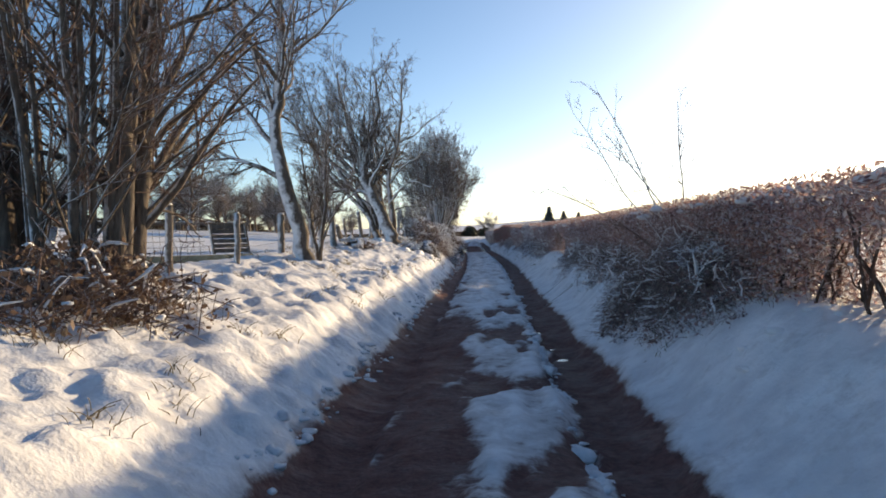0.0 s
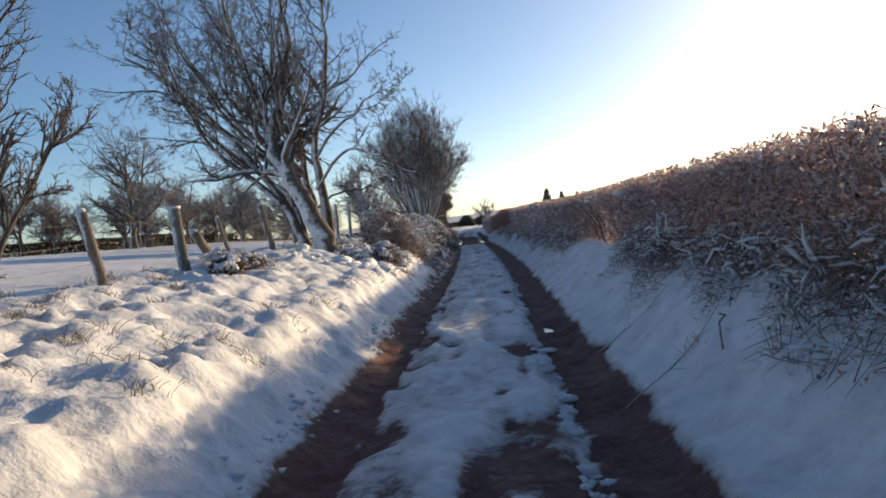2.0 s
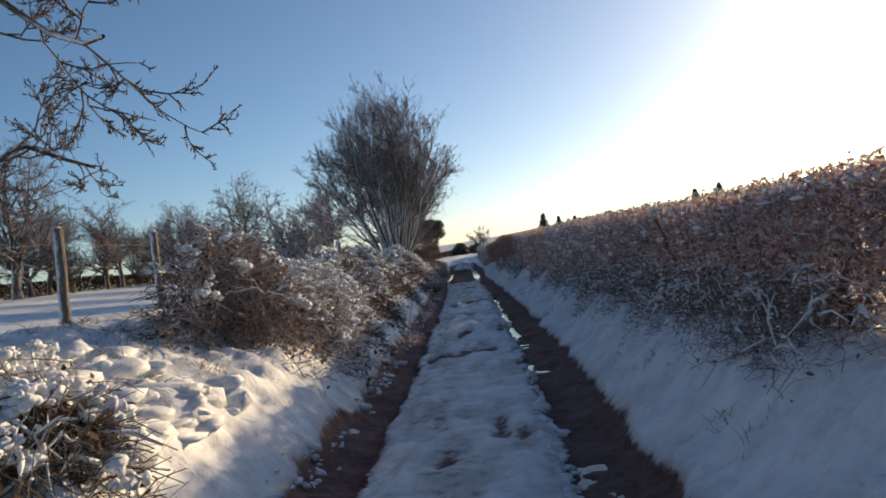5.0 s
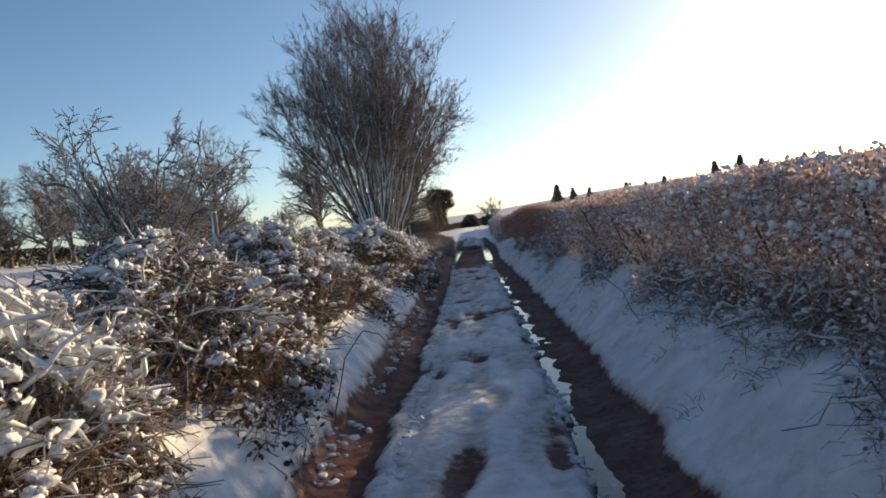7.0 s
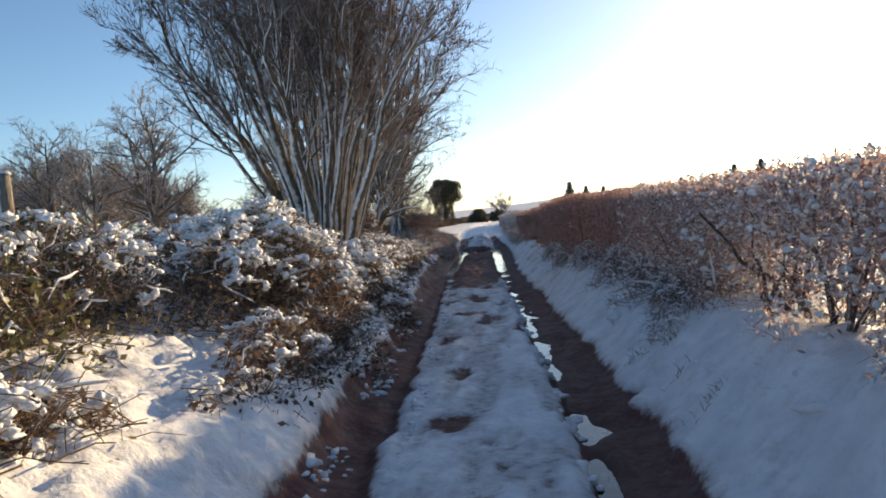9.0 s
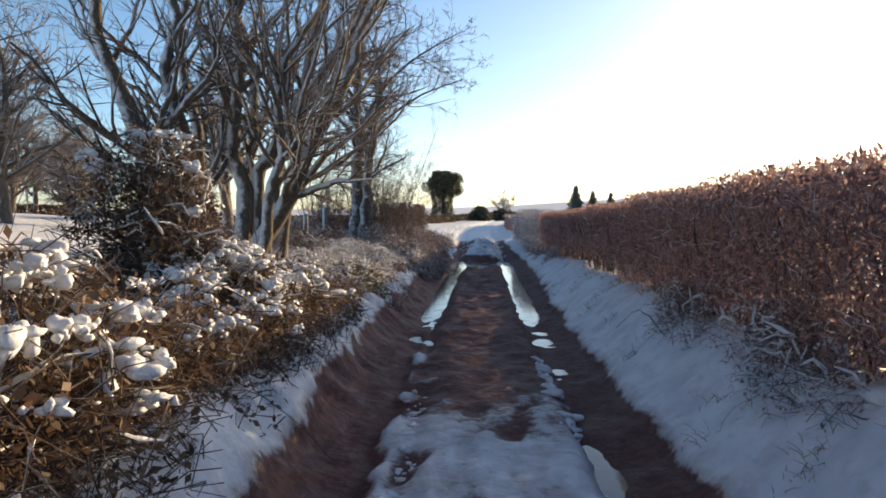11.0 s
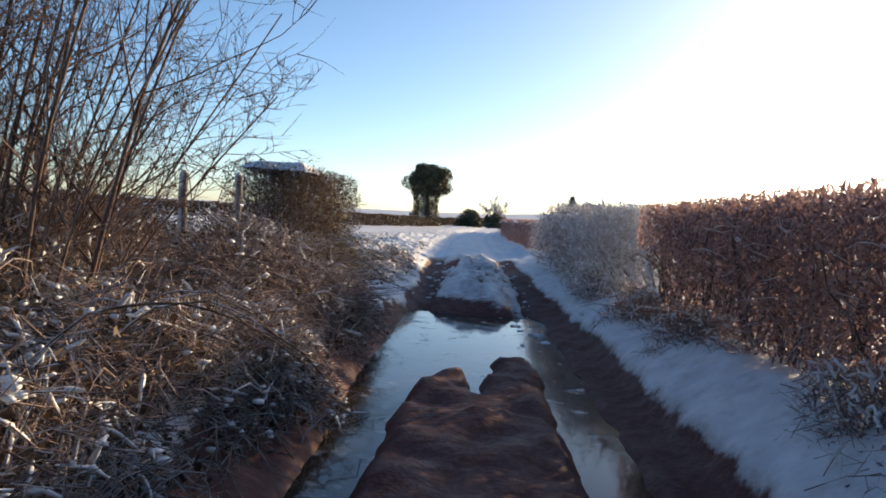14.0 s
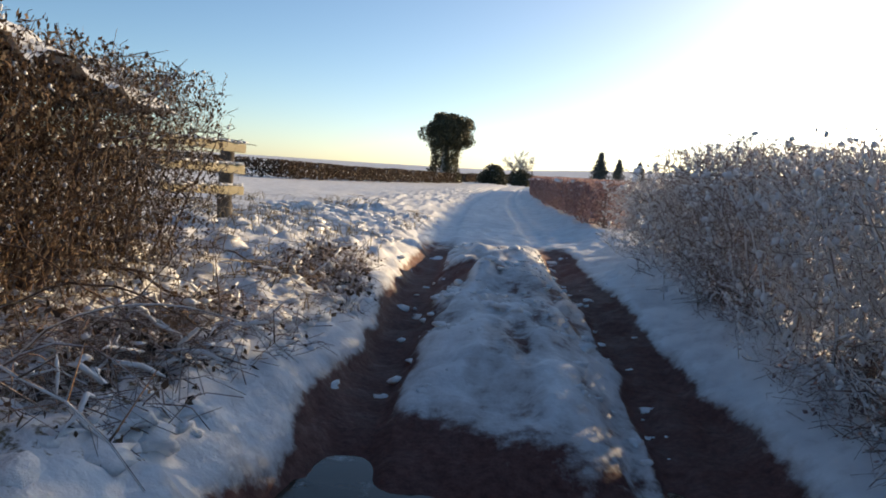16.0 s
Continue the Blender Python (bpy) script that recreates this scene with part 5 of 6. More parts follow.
def fallen_branch(seed, x, y, length, turn, thick, label, high=0.10, material=None):
    rng = np.random.default_rng(seed)
    thing = tagged(new("fallen_branch"), label, "branch")
    d = np.array([math.cos(radians(turn)), math.sin(radians(turn))])
    t = np.linspace(0, 1, 9)
    px, py = x + d[0] * length * t + rng.normal(size=9) * 0.03, y + d[1] * length * t + rng.normal(size=9) * 0.03
    p = np.stack([px, py, land(px, py) + 0.02 + high * 4 * t * (1 - t)], 1)
    piece("stick", tubes([(p, np.linspace(thick, thick * 0.4, 9))], 6), material or CANE, thing)
    side = []
    for i in (3, 4, 5, 6, 7):
        e = rng.normal(size=3) * np.array([1, 1, 0.4]) + np.array([0, 0, 0.35])
        e *= length * 0.22 / np.linalg.norm(e)
        side.append((p[i] + e * np.linspace(0, 1, 4)[:, None], np.linspace(thick * 0.45, thick * 0.2, 4)))
    for line in side:
        piece("side_twig", tubes([line], 4), material or CANE, thing)


def dead_grass(seed, n, area, high, label, material):
    """Bent blades of dead grass: area gives x from the lane's middle."""
    rng = np.random.default_rng(seed)
    u = rng.uniform(area[0], area[1], n)
    y = rng.uniform(area[2], area[3], n)
    x = lane_x(y) + u
    keep = rough(x, y, 1.1, seed % 5, 3) > 0.5
    x, y = x[keep], y[keep]
    m = len(x)
    h = high * rng.uniform(0.4, 1.2, m)
    a = rng.uniform(0, 6.28, m)
    b = h * rng.uniform(0.4, 1.6, m)
    z = land(x, y) - 0.02
    p = np.stack([np.stack([x, y, z], 1), np.stack([x + 0.25 * b * np.cos(a), y + 0.25 * b * np.sin(a), z + h * 0.65], 1), np.stack([x + b * np.cos(a), y + b * np.sin(a), z + h * 0.75], 1)], 1)
    r = np.array([0.0035, 0.003, 0.0012])[None] * rng.uniform(0.7, 1.5, (m, 1))
    return tagged(piece("dead_grass", tubes(list(zip(p, r)), 3), material), label, "grass", kind="stuff")


def far_bushes():
    rng = np.random.default_rng(51)
    for x, y, r, h in ((-3.2, 182, 1.8, 2.4), (0.3, 190, 1.8, 2.3)):
        mound(int(300 + y), x, y, r, r, h, 900, 0.05, 5200, "dark rounded evergreen bush beyond the lane's bend", "field_bush", TWIG_BROWN, LEAF_GREEN, 2, (0.05, 0.1), (0.3, 0.9), blade=(0.08, 0.2))
    spec = dict(OPEN, kids=((16, 20), (8, 10), (6, 8)), points=(6, 6, 5, 4), least=0.03, ratio=(0.5, 0.5, 0.45), angle=((30, 60), (30, 60), (30, 60)))
    spec["from"] = (0.2, 0.15, 0.15)
    tree("lone_tree", 77, [([(0, 0, 0), (0.1, 0, 2), (0, 0, 4), (0.2, 0, 6.8)], 0.25, 0.05), ([(0.1, 0, 0.6), (1.4, 0, 2.6), (3.2, 0.2, 4.8)], 0.16, 0.05), ([(-0.1, 0, 0.6), (-1.5, 0, 2.6), (-3.3, 0.2, 4.6)], 0.16, 0.05)],
         spec, BARK_GREY, TWIG_RIME, "round-headed bare tree far across the fields", sides=(6, 4, 3, 3), at=(0.9, 300, on_land(0.9, 300) - 0.1))


fence([(-2.95, 17.9, 0.75, 0.1, -0.2, 0.05), (-2.98, 20.3, 0.72, 0, 0.1, 0.05), (-2.95, 22.65, 0.72, 0, 0, 0.065), (-3.1, 25.9, 0.78, 0, -0.38, 0.06), (-3.08, 27.9, 0.80, -0.05, -0.05, 0.085),
       (-3.1, 29.35, 0.44, 0, -1.0, 0.07), (-3.12, 29.95, 0.6, 0, -0.6, 0.034), (-3.08, 32.2, 0.82, 0, -0.75, 0.06), (-3.25, 34.8, 0.9, 0, 0, 0.05), (-3.3, 37.4, 0.98, 0.05, -0.05, 0.055), (-3.4, 39.9, 1.0, 0, 0, 0.055)],
      "leaning weathered fence posts with sagging wire along the bank", seed=1)
fence([(-3.7, 43.6, 1.25, 0, 0, 0.06), (-3.8, 47.5, 1.45, 0, 0, 0.06), (-3.8, 51.0, 1.3, 0, 0, 0.055), (-3.8, 53.9, 1.2, 0, 0, 0.06), (-3.8, 55.1, 1.3, 0, 0, 0.065)],
      "weathered fence posts half hidden by snowy brambles", seed=2)
fence([(-4.75, 72.5, 1.2, 0, 0, 0.06), (-4.7, 75.75, 1.3, 0.0, -0.15, 0.075), (-4.7, 78.6, 1.0, 0, 0, 0.07), (-4.72, 80.8, 1.2, 0, -0.12, 0.075), (-4.4, 84.5, 1.2, 0, 0, 0.06), (-4.15, 86.9, 1.15, 0, 0, 0.06), (-4.05, 88.5, 1.25, 0, 0, 0.06)],
      "round fence posts with slack wire behind the overgrown verge", seed=3)
feeder()
gate_and_posts()
verge_sapling()
far_bushes()

# undergrowth along the left bank
mound(201, -2.1, 14.6, 0.7, 1.3, 0.55, 700, 0.06, 1500, "brown dead bracken round the foot of the thorn tree", "dead_bracken", TWIG_BROWN)
mound(202, -1.2, 33.5, 0.38, 0.55, 0.36, 700, 0.3, 500, "small frosted tuft of dead bramble on the bank", heaps=30, cane=TWIG)
for k, (x, y, rx, ry, h) in enumerate(((-1.7, 33.2, 0.5, 0.7, 0.2), (-2.2, 34.3, 0.6, 0.7, 0.24))):
    mound(280 + k, x, y, rx, ry, h, 160, 0.2, 60, "low bramble nearly buried in soft cushions of snow", heaps=30, cane=TWIG_RIME, canes=5, thick=0.016)
mound(203, -1.65, 38.0, 0.75, 1.6, 1.0, 2600, 0.10, 3000, "brown leafless bramble with rime on the bank", heaps=30, cane=TWIG_HEDGE)
mound(216, -1.15, 39.2, 0.55, 1.3, 0.75, 1700, 0.45, 1200, "frosted bramble slumped towards the lane, snow along its shoots", heaps=40, thick=0.012, cane=TWIG_RIME)
mound(204, -1.75, 42.0, 0.85, 1.6, 0.75, 2400, 0.75, 2200, "bramble with thick snow along every shoot", heaps=36, thick=0.023, cane=TWIG_RIME, stout=1.5, long_=(0.22, 0.55))
mound(205, -1.85, 45.0, 0.95, 1.8, 0.9, 2800, 0.5, 4200, "arching brown bramble, snow along its canes", heaps=44, thick=0.013, cane=TWIG, stout=1.6)
mound(207, -2.5, 28.1, 0.30, 0.55, 0.24, 420, 0.05, 1500, "dead grass and bramble in a hollow under crusted snow", "bank_scrub", heaps=26, thick=0.008, long_=(0.1, 0.35), canes=5)
mound(206, -1.95, 47.9, 0.9, 1.4, 1.0, 3000, 0.25, 5200, "bramble heavy with clumps of snow", heaps=120, thick=0.012, cane=TWIG, stout=1.6)
mound(207, -1.95, 52.0, 0.45, 0.9, 0.3, 500, 0.2, 700, "low bramble nearly buried in soft snow", heaps=60)
mound(215, -1.75, 50.2, 0.75, 1.25, 0.72, 2200, 0.3, 3600, "brown bramble with snow heaped on its outer shoots", heaps=100, thick=0.013, cane=CANE, stout=1.4)
mound(208, -3.2, 54.6, 0.8, 1.4, 0.9, 1600, 0.2, 3600, "dark gorse bush dusted with snow", "gorse_bush", TWIG_BROWN, LEAF_GREEN, heaps=60)
mound(209, -2.0, 57.2, 1.0, 1.9, 1.15, 2800, 0.2, 6000, "rounded bramble mound capped with snow", heaps=190)
mound(210, -1.65, 60.8, 0.7, 1.7, 0.95, 2000, 0.15, 4200, "rounded bramble mound capped with snow", heaps=120)
mound(211, -2.1, 64.0, 0.7, 1.8, 0.85, 1800, 0.15, 3400, "bramble under the fan-shaped tree, brown and snow-flecked", heaps=40)
mound(212, -2.35, 67.4, 0.75, 1.6, 0.75, 2300, 0.25, 4200, "brown bramble with snow heaped on its outer shoots", heaps=90, thick=0.012, stout=1.3)
mound(217, -3.0, 67.2, 0.65, 0.8, 1.75, 2600, 0.12, 9000, "tall dark gorse bush with brown tips, snow on its shoots", "gorse_bush", TWIG_BROWN, LEAF_DULL, heaps=16, blade=(0.012, 0.034))
mound(218, -2.35, 73.0, 0.6, 1.0, 0.42, 700, 0.2, 1200, "low bramble with dull green leaves on the verge", cane=CANE, leaf=LEAF_OLIVE, blade=(0.02, 0.05))
mound(213, -3.1, 52.6, 0.9, 1.6, 0.95, 2000, 0.15, 5200, "dark gorse bush with frosted olive shoots", "gorse_bush", TWIG_BROWN, LEAF_OLIVE, heaps=24)
mound(214, -3.3, 58.4, 0.9, 1.8, 1.0, 2000, 0.15, 3600, "brown bramble behind the snowy mounds, frosted", heaps=110)
for k in (0, 1, 4, 5, 6, 7, 8):
    y = 41.0 + 3.6 * k
    mound(240 + k, float(lane_x(y)) - (1.75 if y < 58 else 2.0), y, 0.42, 1.9, 0.38, 1000, (0.2, 0.12, 0.06)[k % 3], 1800, "low brown bramble fringe along the rut edge", "bramble_fringe", CANE, LEAF_BROWN, 6, (0.012, 0.03), (0.12, 0.35), heaps=(50, 30, 14)[k % 3] if k < 6 else 8)
for k, (x, y, rx, ry, h, sn) in enumerate(((-3.3, 71.9, 1.2, 2.0, 0.34, 0.3), (-3.4, 75.0, 1.25, 2.1, 0.36, 0.34), (-3.5, 78.6, 1.25, 2.1, 0.40, 0.34), (-3.75, 82.4, 1.3, 2.0, 0.55, 0.12))):
    mound(220 + k, x, y, rx, ry, h, 3300, sn, 1500, "flattened frosted bramble and dead grass on the verge", "verge_scrub", TWIG_RIME, LEAF_BROWN, 34, (0.010, 0.026), (0.15, 0.45))
mound(225, -3.6, 82.4, 1.0, 1.8, 0.9, 3200, 0.05, 1300, "brown twiggy scrub round the foot of the straight tree", "verge_scrub", TWIG_HEDGE, LEAF_DULL, 12)
mound(226, -2.8, 85.4, 0.85, 1.8, 0.85, 3400, 0.04, 1300, "dense grey-brown twiggy scrub overhanging the wet lane", "verge_scrub", TWIG_HEDGE, LEAF_DULL, 18)
mound(231, -2.25, 86.6, 0.5, 1.6, 0.45, 1800, 0.05, 1200, "grey-brown twiggy scrub hanging over the water edge", "verge_scrub", TWIG_HEDGE, LEAF_DULL, 14)
mound(227, -3.0, 88.4, 0.7, 1.3, 0.65, 2200, 0.03, 1200, "dense grey-brown twiggy scrub overhanging the wet lane", "verge_scrub", TWIG_HEDGE, LEAF_DULL, 18)
mound(219, -2.75, 91.3, 0.6, 1.6, 0.2, 900, 0.1, 500, "low dead stalks and bramble half buried in snow", "verge_scrub", TWIG_HEDGE, LEAF_DULL, 10, stout=0.7)
mound(230, -2.5, 94.2, 0.5, 1.4, 0.16, 600, 0.1, 400, "low dead stalks and bramble half buried in snow", "verge_scrub", TWIG_HEDGE, LEAF_DULL, 8, stout=0.7)
for k, (x, y) in enumerate(((-5.9, 74.5), (-6.0, 78.0), (-5.8, 81.4), (-6.1, 85.0), (-5.9, 88.6), (-4.7, 79.6), (-4.6, 76.4), (-4.9, 86.0))):
    mound(260 + k, x, y, 1.1, 2.1, 0.95 if k < 5 else 0.7, 2200, 0.06, 2800, "tangle of brown twigs and frosted dead stalks by the fence", "fence_scrub", TWIG_BROWN if k % 2 else TWIG, LEAF_DULL, 14, (0.01, 0.025), (0.2, 0.6))
mound(232, -2.1, 80.4, 0.45, 1.5, 0.38, 1600, 0.12, 1000, "brown twiggy scrub hanging over the water edge", "verge_scrub", TWIG_HEDGE, LEAF_DULL, 12)
mound(233, -2.0, 83.6, 0.42, 1.3, 0.42, 1500, 0.08, 900, "brown twiggy scrub hanging over the water edge", "verge_scrub", TWIG_HEDGE, LEAF_DULL, 12)
mound(268, -2.4, 82.4, 0.6, 1.9, 0.5, 1900, 0.06, 1200, "grey-brown twiggy scrub at the edge of the wet lane", "verge_scrub", TWIG_HEDGE, LEAF_DULL, 10)
mound(228, 2.75, 17.0, 0.6, 1.6, 0.55, 3000, 0.10, 5200, "frosted brown growth along the hedge bottom", "bramble_bush", GROWTH, LEAF_BEECH, 8, (0.01, 0.02), blade=(0.012, 0.03), stout=0.55)
mound(229, 2.45, 18.3, 0.45, 0.9, 0.38, 1800, 0.10, 2800, "frosted brown growth along the hedge bottom", "bramble_bush", GROWTH, LEAF_BEECH, 8, (0.01, 0.02), blade=(0.012, 0.03), stout=0.55)
foot_rng = np.random.default_rng(19)
for k, y in enumerate((11.0, 20.6, 22.3, 24.2, 26.0, 27.7, 35.0, 36.6, 38.2, 40.0, 41.8, 43.5, 45.2, 47.0, 50.6, 51.6, 56.6, 58.2, 60.4, 63.5, 66.2, 68.8, 82.4, 86.0, 88.2, 91.5, 94.6)):
    out, h = foot_rng.uniform(2.0, 2.15), foot_rng.uniform(0.3, 0.46)
    mound(290 + k, float(lane_x(y)) + out, y, 0.38, 1.15, h, 800, 0.2, 700, "scraggy frosted twigs and dead stalks at the hedge foot", "hedge_foot_scrub", GROWTH, LEAF_HEDGE, 7, (0.010, 0.024), (0.12, 0.38), blade=(0.01, 0.026), stout=0.6)
fallen_branch(401, 1.75, 23.4, 0.9, 12, 0.006, "dark fallen branch half sunk in the verge snow", 0.03)
fallen_branch(402, 1.8, 25.4, 0.8, -20, 0.006, "thin fallen branch lying on the snowy verge", 0.03)
fallen_branch(403, -4.0, 92.3, 1.7, -6, 0.013, "long bent branch lying on the snowy bank", 0.06)
fallen_branch(404, -3.8, 93.9, 1.5, -10, 0.010, "long bent branch lying on the snowy bank", 0.05)
fallen_branch(405, -2.6, 75.6, 1.2, 60, 0.009, "thin dark branch hanging over the verge", 0.15)
dead_grass(501, 5200, (-6.0, -1.6, 66, 92), 0.32, "frosted dead grass on the overgrown verge", TWIG_RIME)

dead_grass(503, 2600, (-5.5, -1.4, 92, 104), 0.22, "dead grass poking through snow by the gate", STRAW)

dead_grass(505, 9000, (-2.9, -1.4, 83.5, 89.3), 0.55, "tall brown dead grass leaning over the wet lane", TWIG_HEDGE)
dead_grass(508, 3200, (-3.1, -2.0, 87.0, 89.6), 0.6, "tall pale dead grass at the end of the scrub", STRAW)
dead_grass(507, 5000, (-2.5, -1.72, 74, 87.5), 0.26, "frosted dead grass drooping over the water edge", GROWTH)
dead_grass(506, 2600, (-2.6, -1.55, 60, 72), 0.3, "dead grass hanging over the bank edge", TWIG_BROWN)


def thorn_shrub():
    rng = np.random.default_rng(61)
    stems = []
    for k in range(15):
        a = rng.uniform(0, 6.28)
        r, h = rng.uniform(0.3, 1.0), rng.uniform(1.5, 2.0)
        stems.append(([(0.1 * math.cos(a), 0.1 * math.sin(a), 0), (0.4 * r * math.cos(a), 0.4 * r * math.sin(a), h * 0.5), (r * math.cos(a), r * math.sin(a), h)], 0.028, 0.008))
    spec = dict(OPEN, kids=((8, 10), (5, 7), (2, 3)), points=(7, 6, 5, 4), ratio=(0.42, 0.5, 0.5), wander=(0.12, 0.22, 0.28), least=0.010)
    spec["from"] = (0.25, 0.2, 0.2)
    tree("thorn_shrub", 63, stems, spec, BARK_SNOWY, TWIG_RIME, "open thorn shrub with thick rimed twigs above snowy brambles", "shrub", sides=(6, 4, 3, 3), at=(-3.3, 47.3, on_land(-3.3, 47.3) - 0.05))


thorn_shrub()


def arching_canes():
    """Long bare bramble canes that hang over the wet lane."""
    rng = np.random.default_rng(65)
    for k in range(26):
        thing = tagged(new("bramble_cane"), "long arching bare bramble cane hanging over the verge", "bramble", "canes over the verge")
        y = rng.uniform(80.6, 91.0)
        x = float(lane_x(y)) - rng.uniform(1.9, 2.9)
        a = radians(rng.uniform(-75, 40))
        l, h = rng.uniform(0.9, 1.7), rng.uniform(0.5, 0.95)
        t = np.linspace(0, 1, 12)
        px, py = x + l * t * math.cos(a), y + l * t * math.sin(a)
        p = np.stack([px, py, on_land(x, y) - 0.04 + h * (2.6 * t - 2.1 * t ** 2) * (1 - 0.25 * t)], 1)
        p[1:] += np.cumsum(rng.normal(size=(11, 3)) * 0.012, axis=0)
        p[:, 2] = np.maximum(p[:, 2], land(p[:, 0], p[:, 1]) - 0.04)
        piece("cane", tubes([(p, np.linspace(0.0085, 0.003, 12))], 6), TWIG_RIME if k % 2 == 0 else CANE, thing)
        for i in (4, 6, 8, 9, 10):
            e = rng.normal(size=3) * 0.10 + np.array([0.02, 0, 0.05])
            piece("side_shoot", tubes([(p[i] + e * np.linspace(0, 1, 4)[:, None], np.linspace(0.004, 0.002, 4))], 4), CANE, thing)


arching_canes()


def gap_shrub():
    """A sprawling leafless shrub at the broken end of the trimmed hedge."""
    rng = np.random.default_rng(83)
    stems = []
    for k in range(16):
        a = rng.uniform(0, 6.28)
        r, h = rng.uniform(0.4, 1.3), rng.uniform(0.5, 1.25)
        stems.append(([(0.15 * math.cos(a), 0.2 * math.sin(a), 0), (0.45 * r * math.cos(a), 0.6 * r * math.sin(a), h * 0.8), (0.8 * r * math.cos(a), 1.2 * r * math.sin(a), h), (r * 0.9 * math.cos(a), 1.6 * r * math.sin(a), h * 0.9)], rng.uniform(0.008, 0.02), 0.004))
    spec = dict(OPEN, kids=((8, 11), (3, 5), (2, 3)), points=(7, 6, 5, 4), ratio=(0.32, 0.5, 0.5), wander=(0.12, 0.2, 0.25), least=0.003)
    spec["from"] = (0.2, 0.2, 0.2)
    tree("gap_shrub", 85, stems, spec, TWIG_HEDGE, TWIG_HEDGE, "sprawling leafless shrub in the hedge gap, snow beneath", "shrub", sides=(6, 4, 3, 3), at=(2.05, 88.4, on_land(2.05, 88.4) - 0.05))


gap_shrub()


def tall_canes():
    """Bramble canes that arch above the fence, a few dead leaves near their tips."""
    rng = np.random.default_rng(91)
    for x, y, reach, top, back in ((-4.35, 88.2, 0.95, 1.55, 0.45), (-4.6, 88.0, 0.7, 1.35, 0.4), (-4.9, 86.8, 1.3, 1.25, 0.5), (-4.2, 87.4, -0.6, 1.45, 0.3), (-5.2, 86.2, 1.1, 1.5, 0.6)):
        thing = tagged(new("tall_bramble_cane"), "tall arching bramble cane with a few dead leaves", "bramble", "canes above the fence")
        t = np.linspace(0, 1, 14)
        z0 = on_land(x, y) - 0.05
        p = np.stack([x + reach * t ** 1.6, y + 0.25 * t, z0 + top * np.sin(np.pi * 0.5 * np.minimum(t * 1.45, 1.0)) - back * np.maximum(t - 0.69, 0) ** 1.3 * 3.2], 1)
        p[1:] += np.cumsum(rng.normal(size=(13, 3)) * 0.008, axis=0)
        piece("cane", tubes([(p, np.linspace(0.009, 0.0035, 14))], 6), CANE, thing)
        at = p[7:][rng.integers(0, 7, 26)] + rng.normal(size=(26, 3)) * 0.03
        for c in at[:12]:
            piece("leaf", cards(c[None], np.array([rng.uniform(0.02, 0.04)]), rng, 0.0, 0.6), LEAF_DULL, thing, smooth=False)


tall_canes()


def snow_crust(seed, n, area, sizes, label):
    """Low lumps of frozen snow lying close on the bank: area gives x from the lane's middle."""
    rng = np.random.default_rng(seed)
    u, y = rng.uniform(area[0], area[1], n), rng.uniform(area[2], area[3], n)
    x = lane_x(y) + u
    keep = rng.random(n) < smoothstep(0.32, 0.62, rough(x, y, 0.9, seed % 6, 3))
    x, y = x[keep], y[keep]
    r = rng.gamma(5.0, sizes / 5.0, len(x)).clip(sizes * 0.35, sizes * 2.2)
    p = np.stack([x, y, land(x, y) - 0.34 * r], 1)
    tagged(piece("snow_crust", clumps(p, r, rng, 0.42, True), SNOW), label, "snow", kind="stuff")


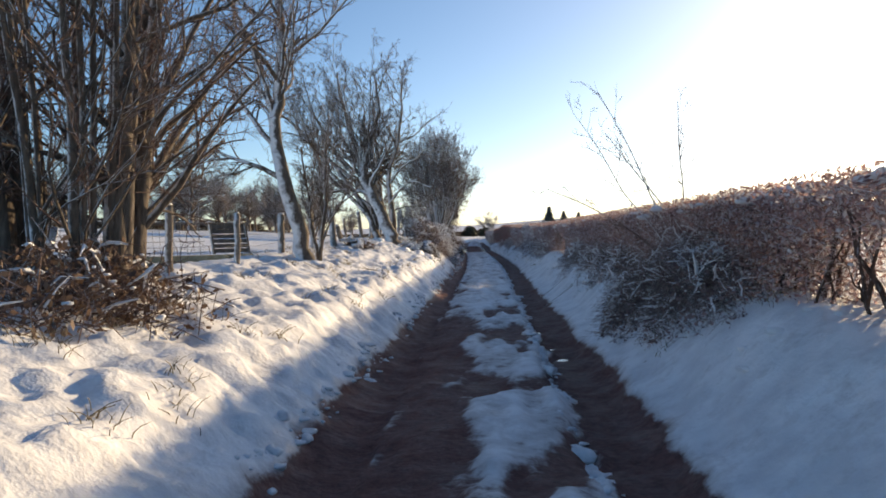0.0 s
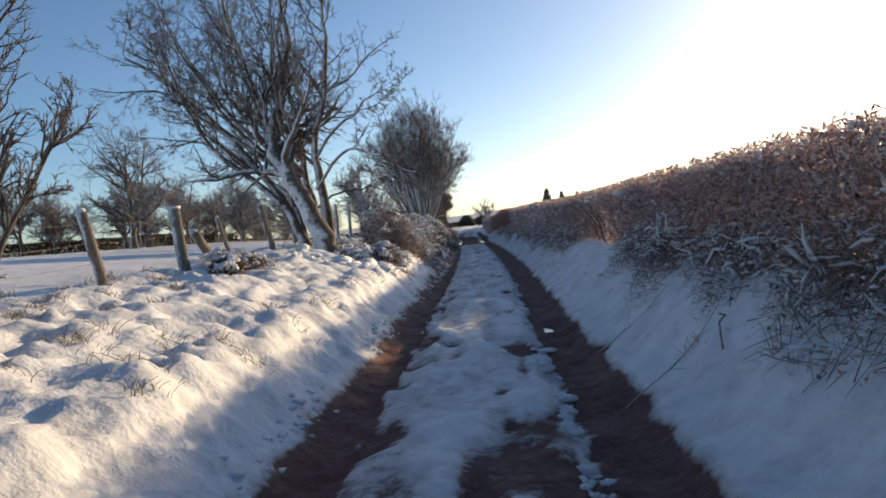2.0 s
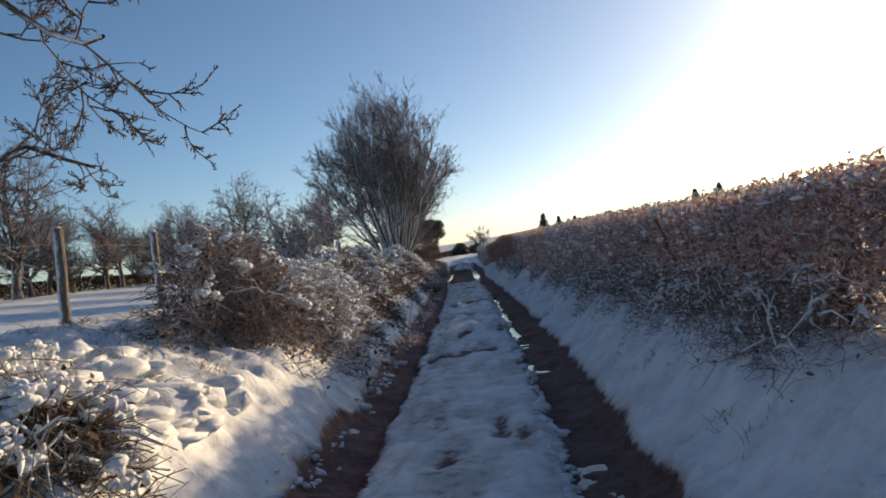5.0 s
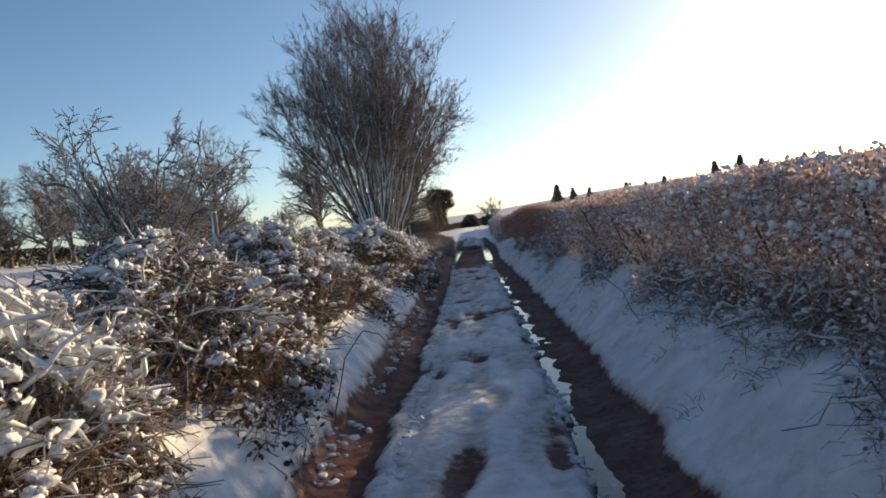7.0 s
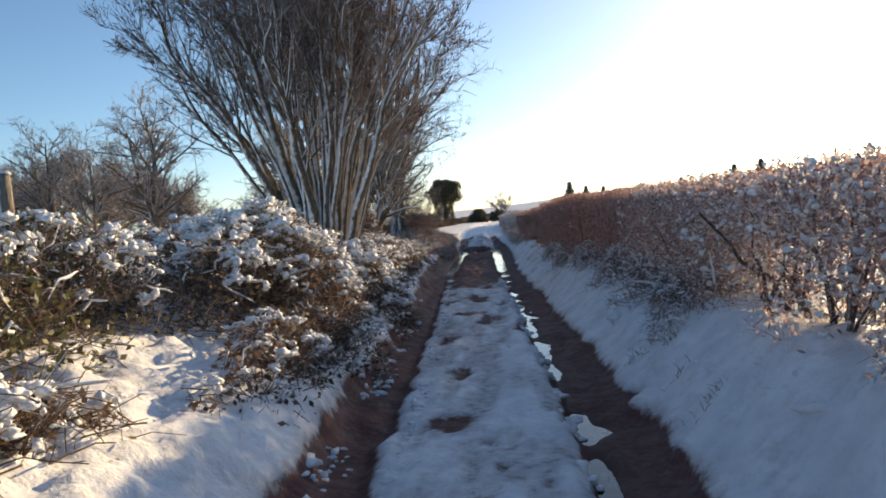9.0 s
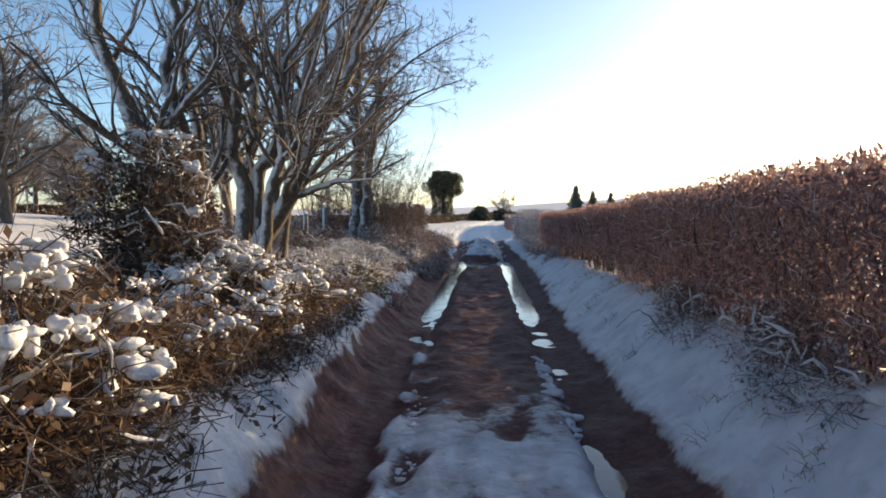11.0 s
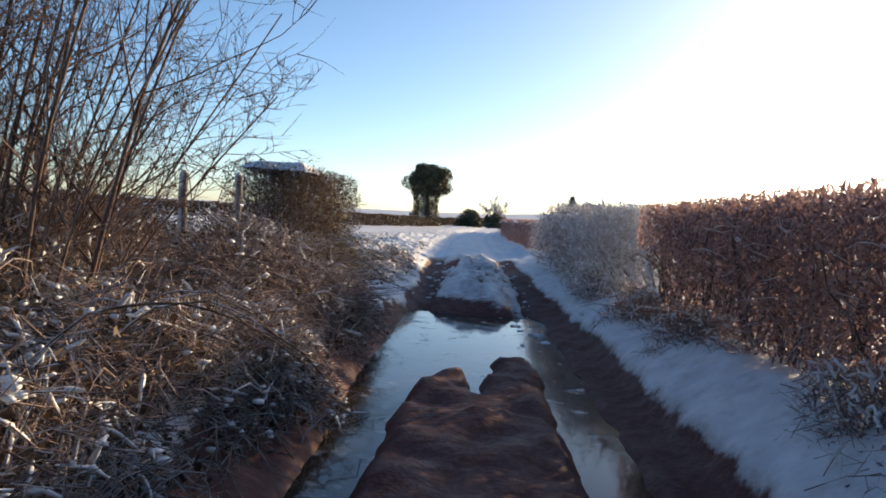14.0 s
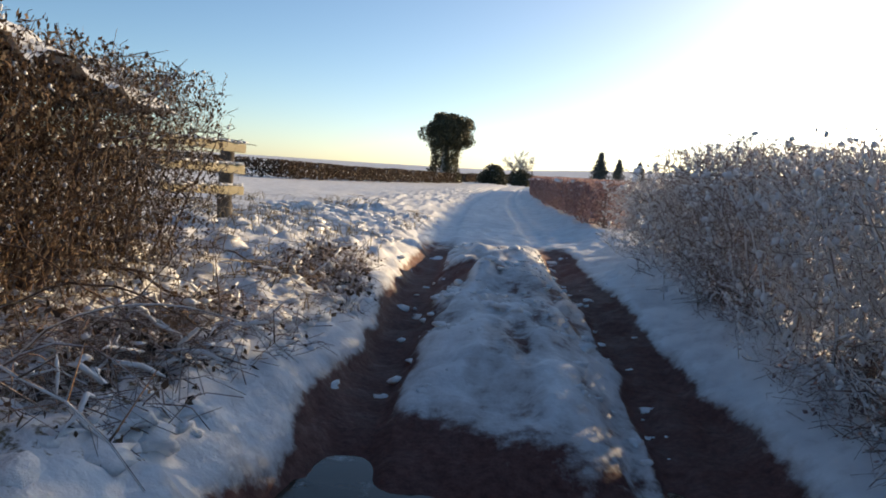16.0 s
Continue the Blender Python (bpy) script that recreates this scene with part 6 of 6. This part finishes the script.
def grass_tufts(seed, n, area, high, label, material):
    """Tufts of dead grass, each a spray of thin blades."""
    rng = np.random.default_rng(seed)
    u, y = rng.uniform(area[0], area[1], n), rng.uniform(area[2], area[3], n)
    x = lane_x(y) + u
    keep = rough(x, y, 1.4, seed % 5, 2) > 0.46
    x, y = np.repeat(x[keep], 18), np.repeat(y[keep], 18)
    m = len(x)
    x, y = x + rng.normal(size=m) * 0.06, y + rng.normal(size=m) * 0.06
    h = high * rng.uniform(0.4, 1.2, m)
    a, b = rng.uniform(0, 6.28, m), h * rng.uniform(0.3, 1.3, m)
    z = land(x, y) - 0.02
    c, d = b * np.cos(a), b * np.sin(a)
    p = np.stack([np.stack([x + k * k * c, y + k * k * d, z + h * (k - 0.25 * k * k)], 1) for k in (0.0, 0.35, 0.7, 1.0)], 1)
    r = np.array([0.0026, 0.0023, 0.0018, 0.0008])[None] * rng.uniform(0.7, 1.4, (m, 1))
    tagged(piece("dead_grass", tubes(list(zip(p, r)), 3), material), label, "grass", kind="stuff")


snow_crust(604, 950, (-3.3, -1.7, 31.0, 36.0), 0.10, "rounded cushions of snow over buried brambles")
snow_crust(605, 260, (-3.0, -1.5, 88.8, 93), 0.055, "rounded lumps of snow on the bank edge")
snow_crust(602, 1500, (-4.6, -1.5, 92, 103), 0.07, "crusted lumps of snow by the gate")
snow_crust(603, 500, (1.6, 2.3, 12, 68), 0.05, "crusted lumps of snow on the verge")
grass_tufts(611, 300, (-4.6, -1.6, 12, 40), 0.13, "tufts of dead grass poking through the snowy bank", STRAW)
grass_tufts(612, 120, (1.4, 2.4, 10, 90), 0.11, "tufts of dead grass poking through the verge snow", STRAW)


def rut_rubble(seed, n, u, spread, y0, y1, size, label):
    """Crumbs of trodden snow and ice lying along the edge of a wheel rut."""
    rng = np.random.default_rng(seed)
    y = rng.uniform(y0, y1, n)
    x = lane_x(y) + u + rng.normal(size=n) * spread
    keep = rough(x, y, 0.6, seed % 7, 3) > 0.44
    x, y = x[keep], y[keep]
    r = rng.gamma(3.0, size / 3.0, len(x)).clip(size * 0.4, size * 2.6)
    z = np.maximum(land(x, y), np.where(y > 71, -0.105, -0.125))
    tagged(piece("slush_rubble", clumps(np.stack([x, y, z - 0.1 * r], 1), r, rng, 0.5, True), SNOW), label, "snow", kind="stuff")


rut_rubble(621, 2600, 0.60, 0.035, 9, 70, 0.028, "broken ice and snow crumbs along the wet rut")
rut_rubble(622, 1000, -0.70, 0.05, 27, 68, 0.022, "snow crumbs along the muddy rut edge")
rut_rubble(623, 1300, -1.22, 0.06, 9, 62, 0.024, "snow crumbs along the muddy rut edge")
rut_rubble(624, 500, 0.0, 0.5, 92, 99, 0.03, "snow crumbs on the trodden ridge")
rut_rubble(625, 70, 0.75, 0.12, 88, 98, 0.03, "slush crumbs in the wet rut")
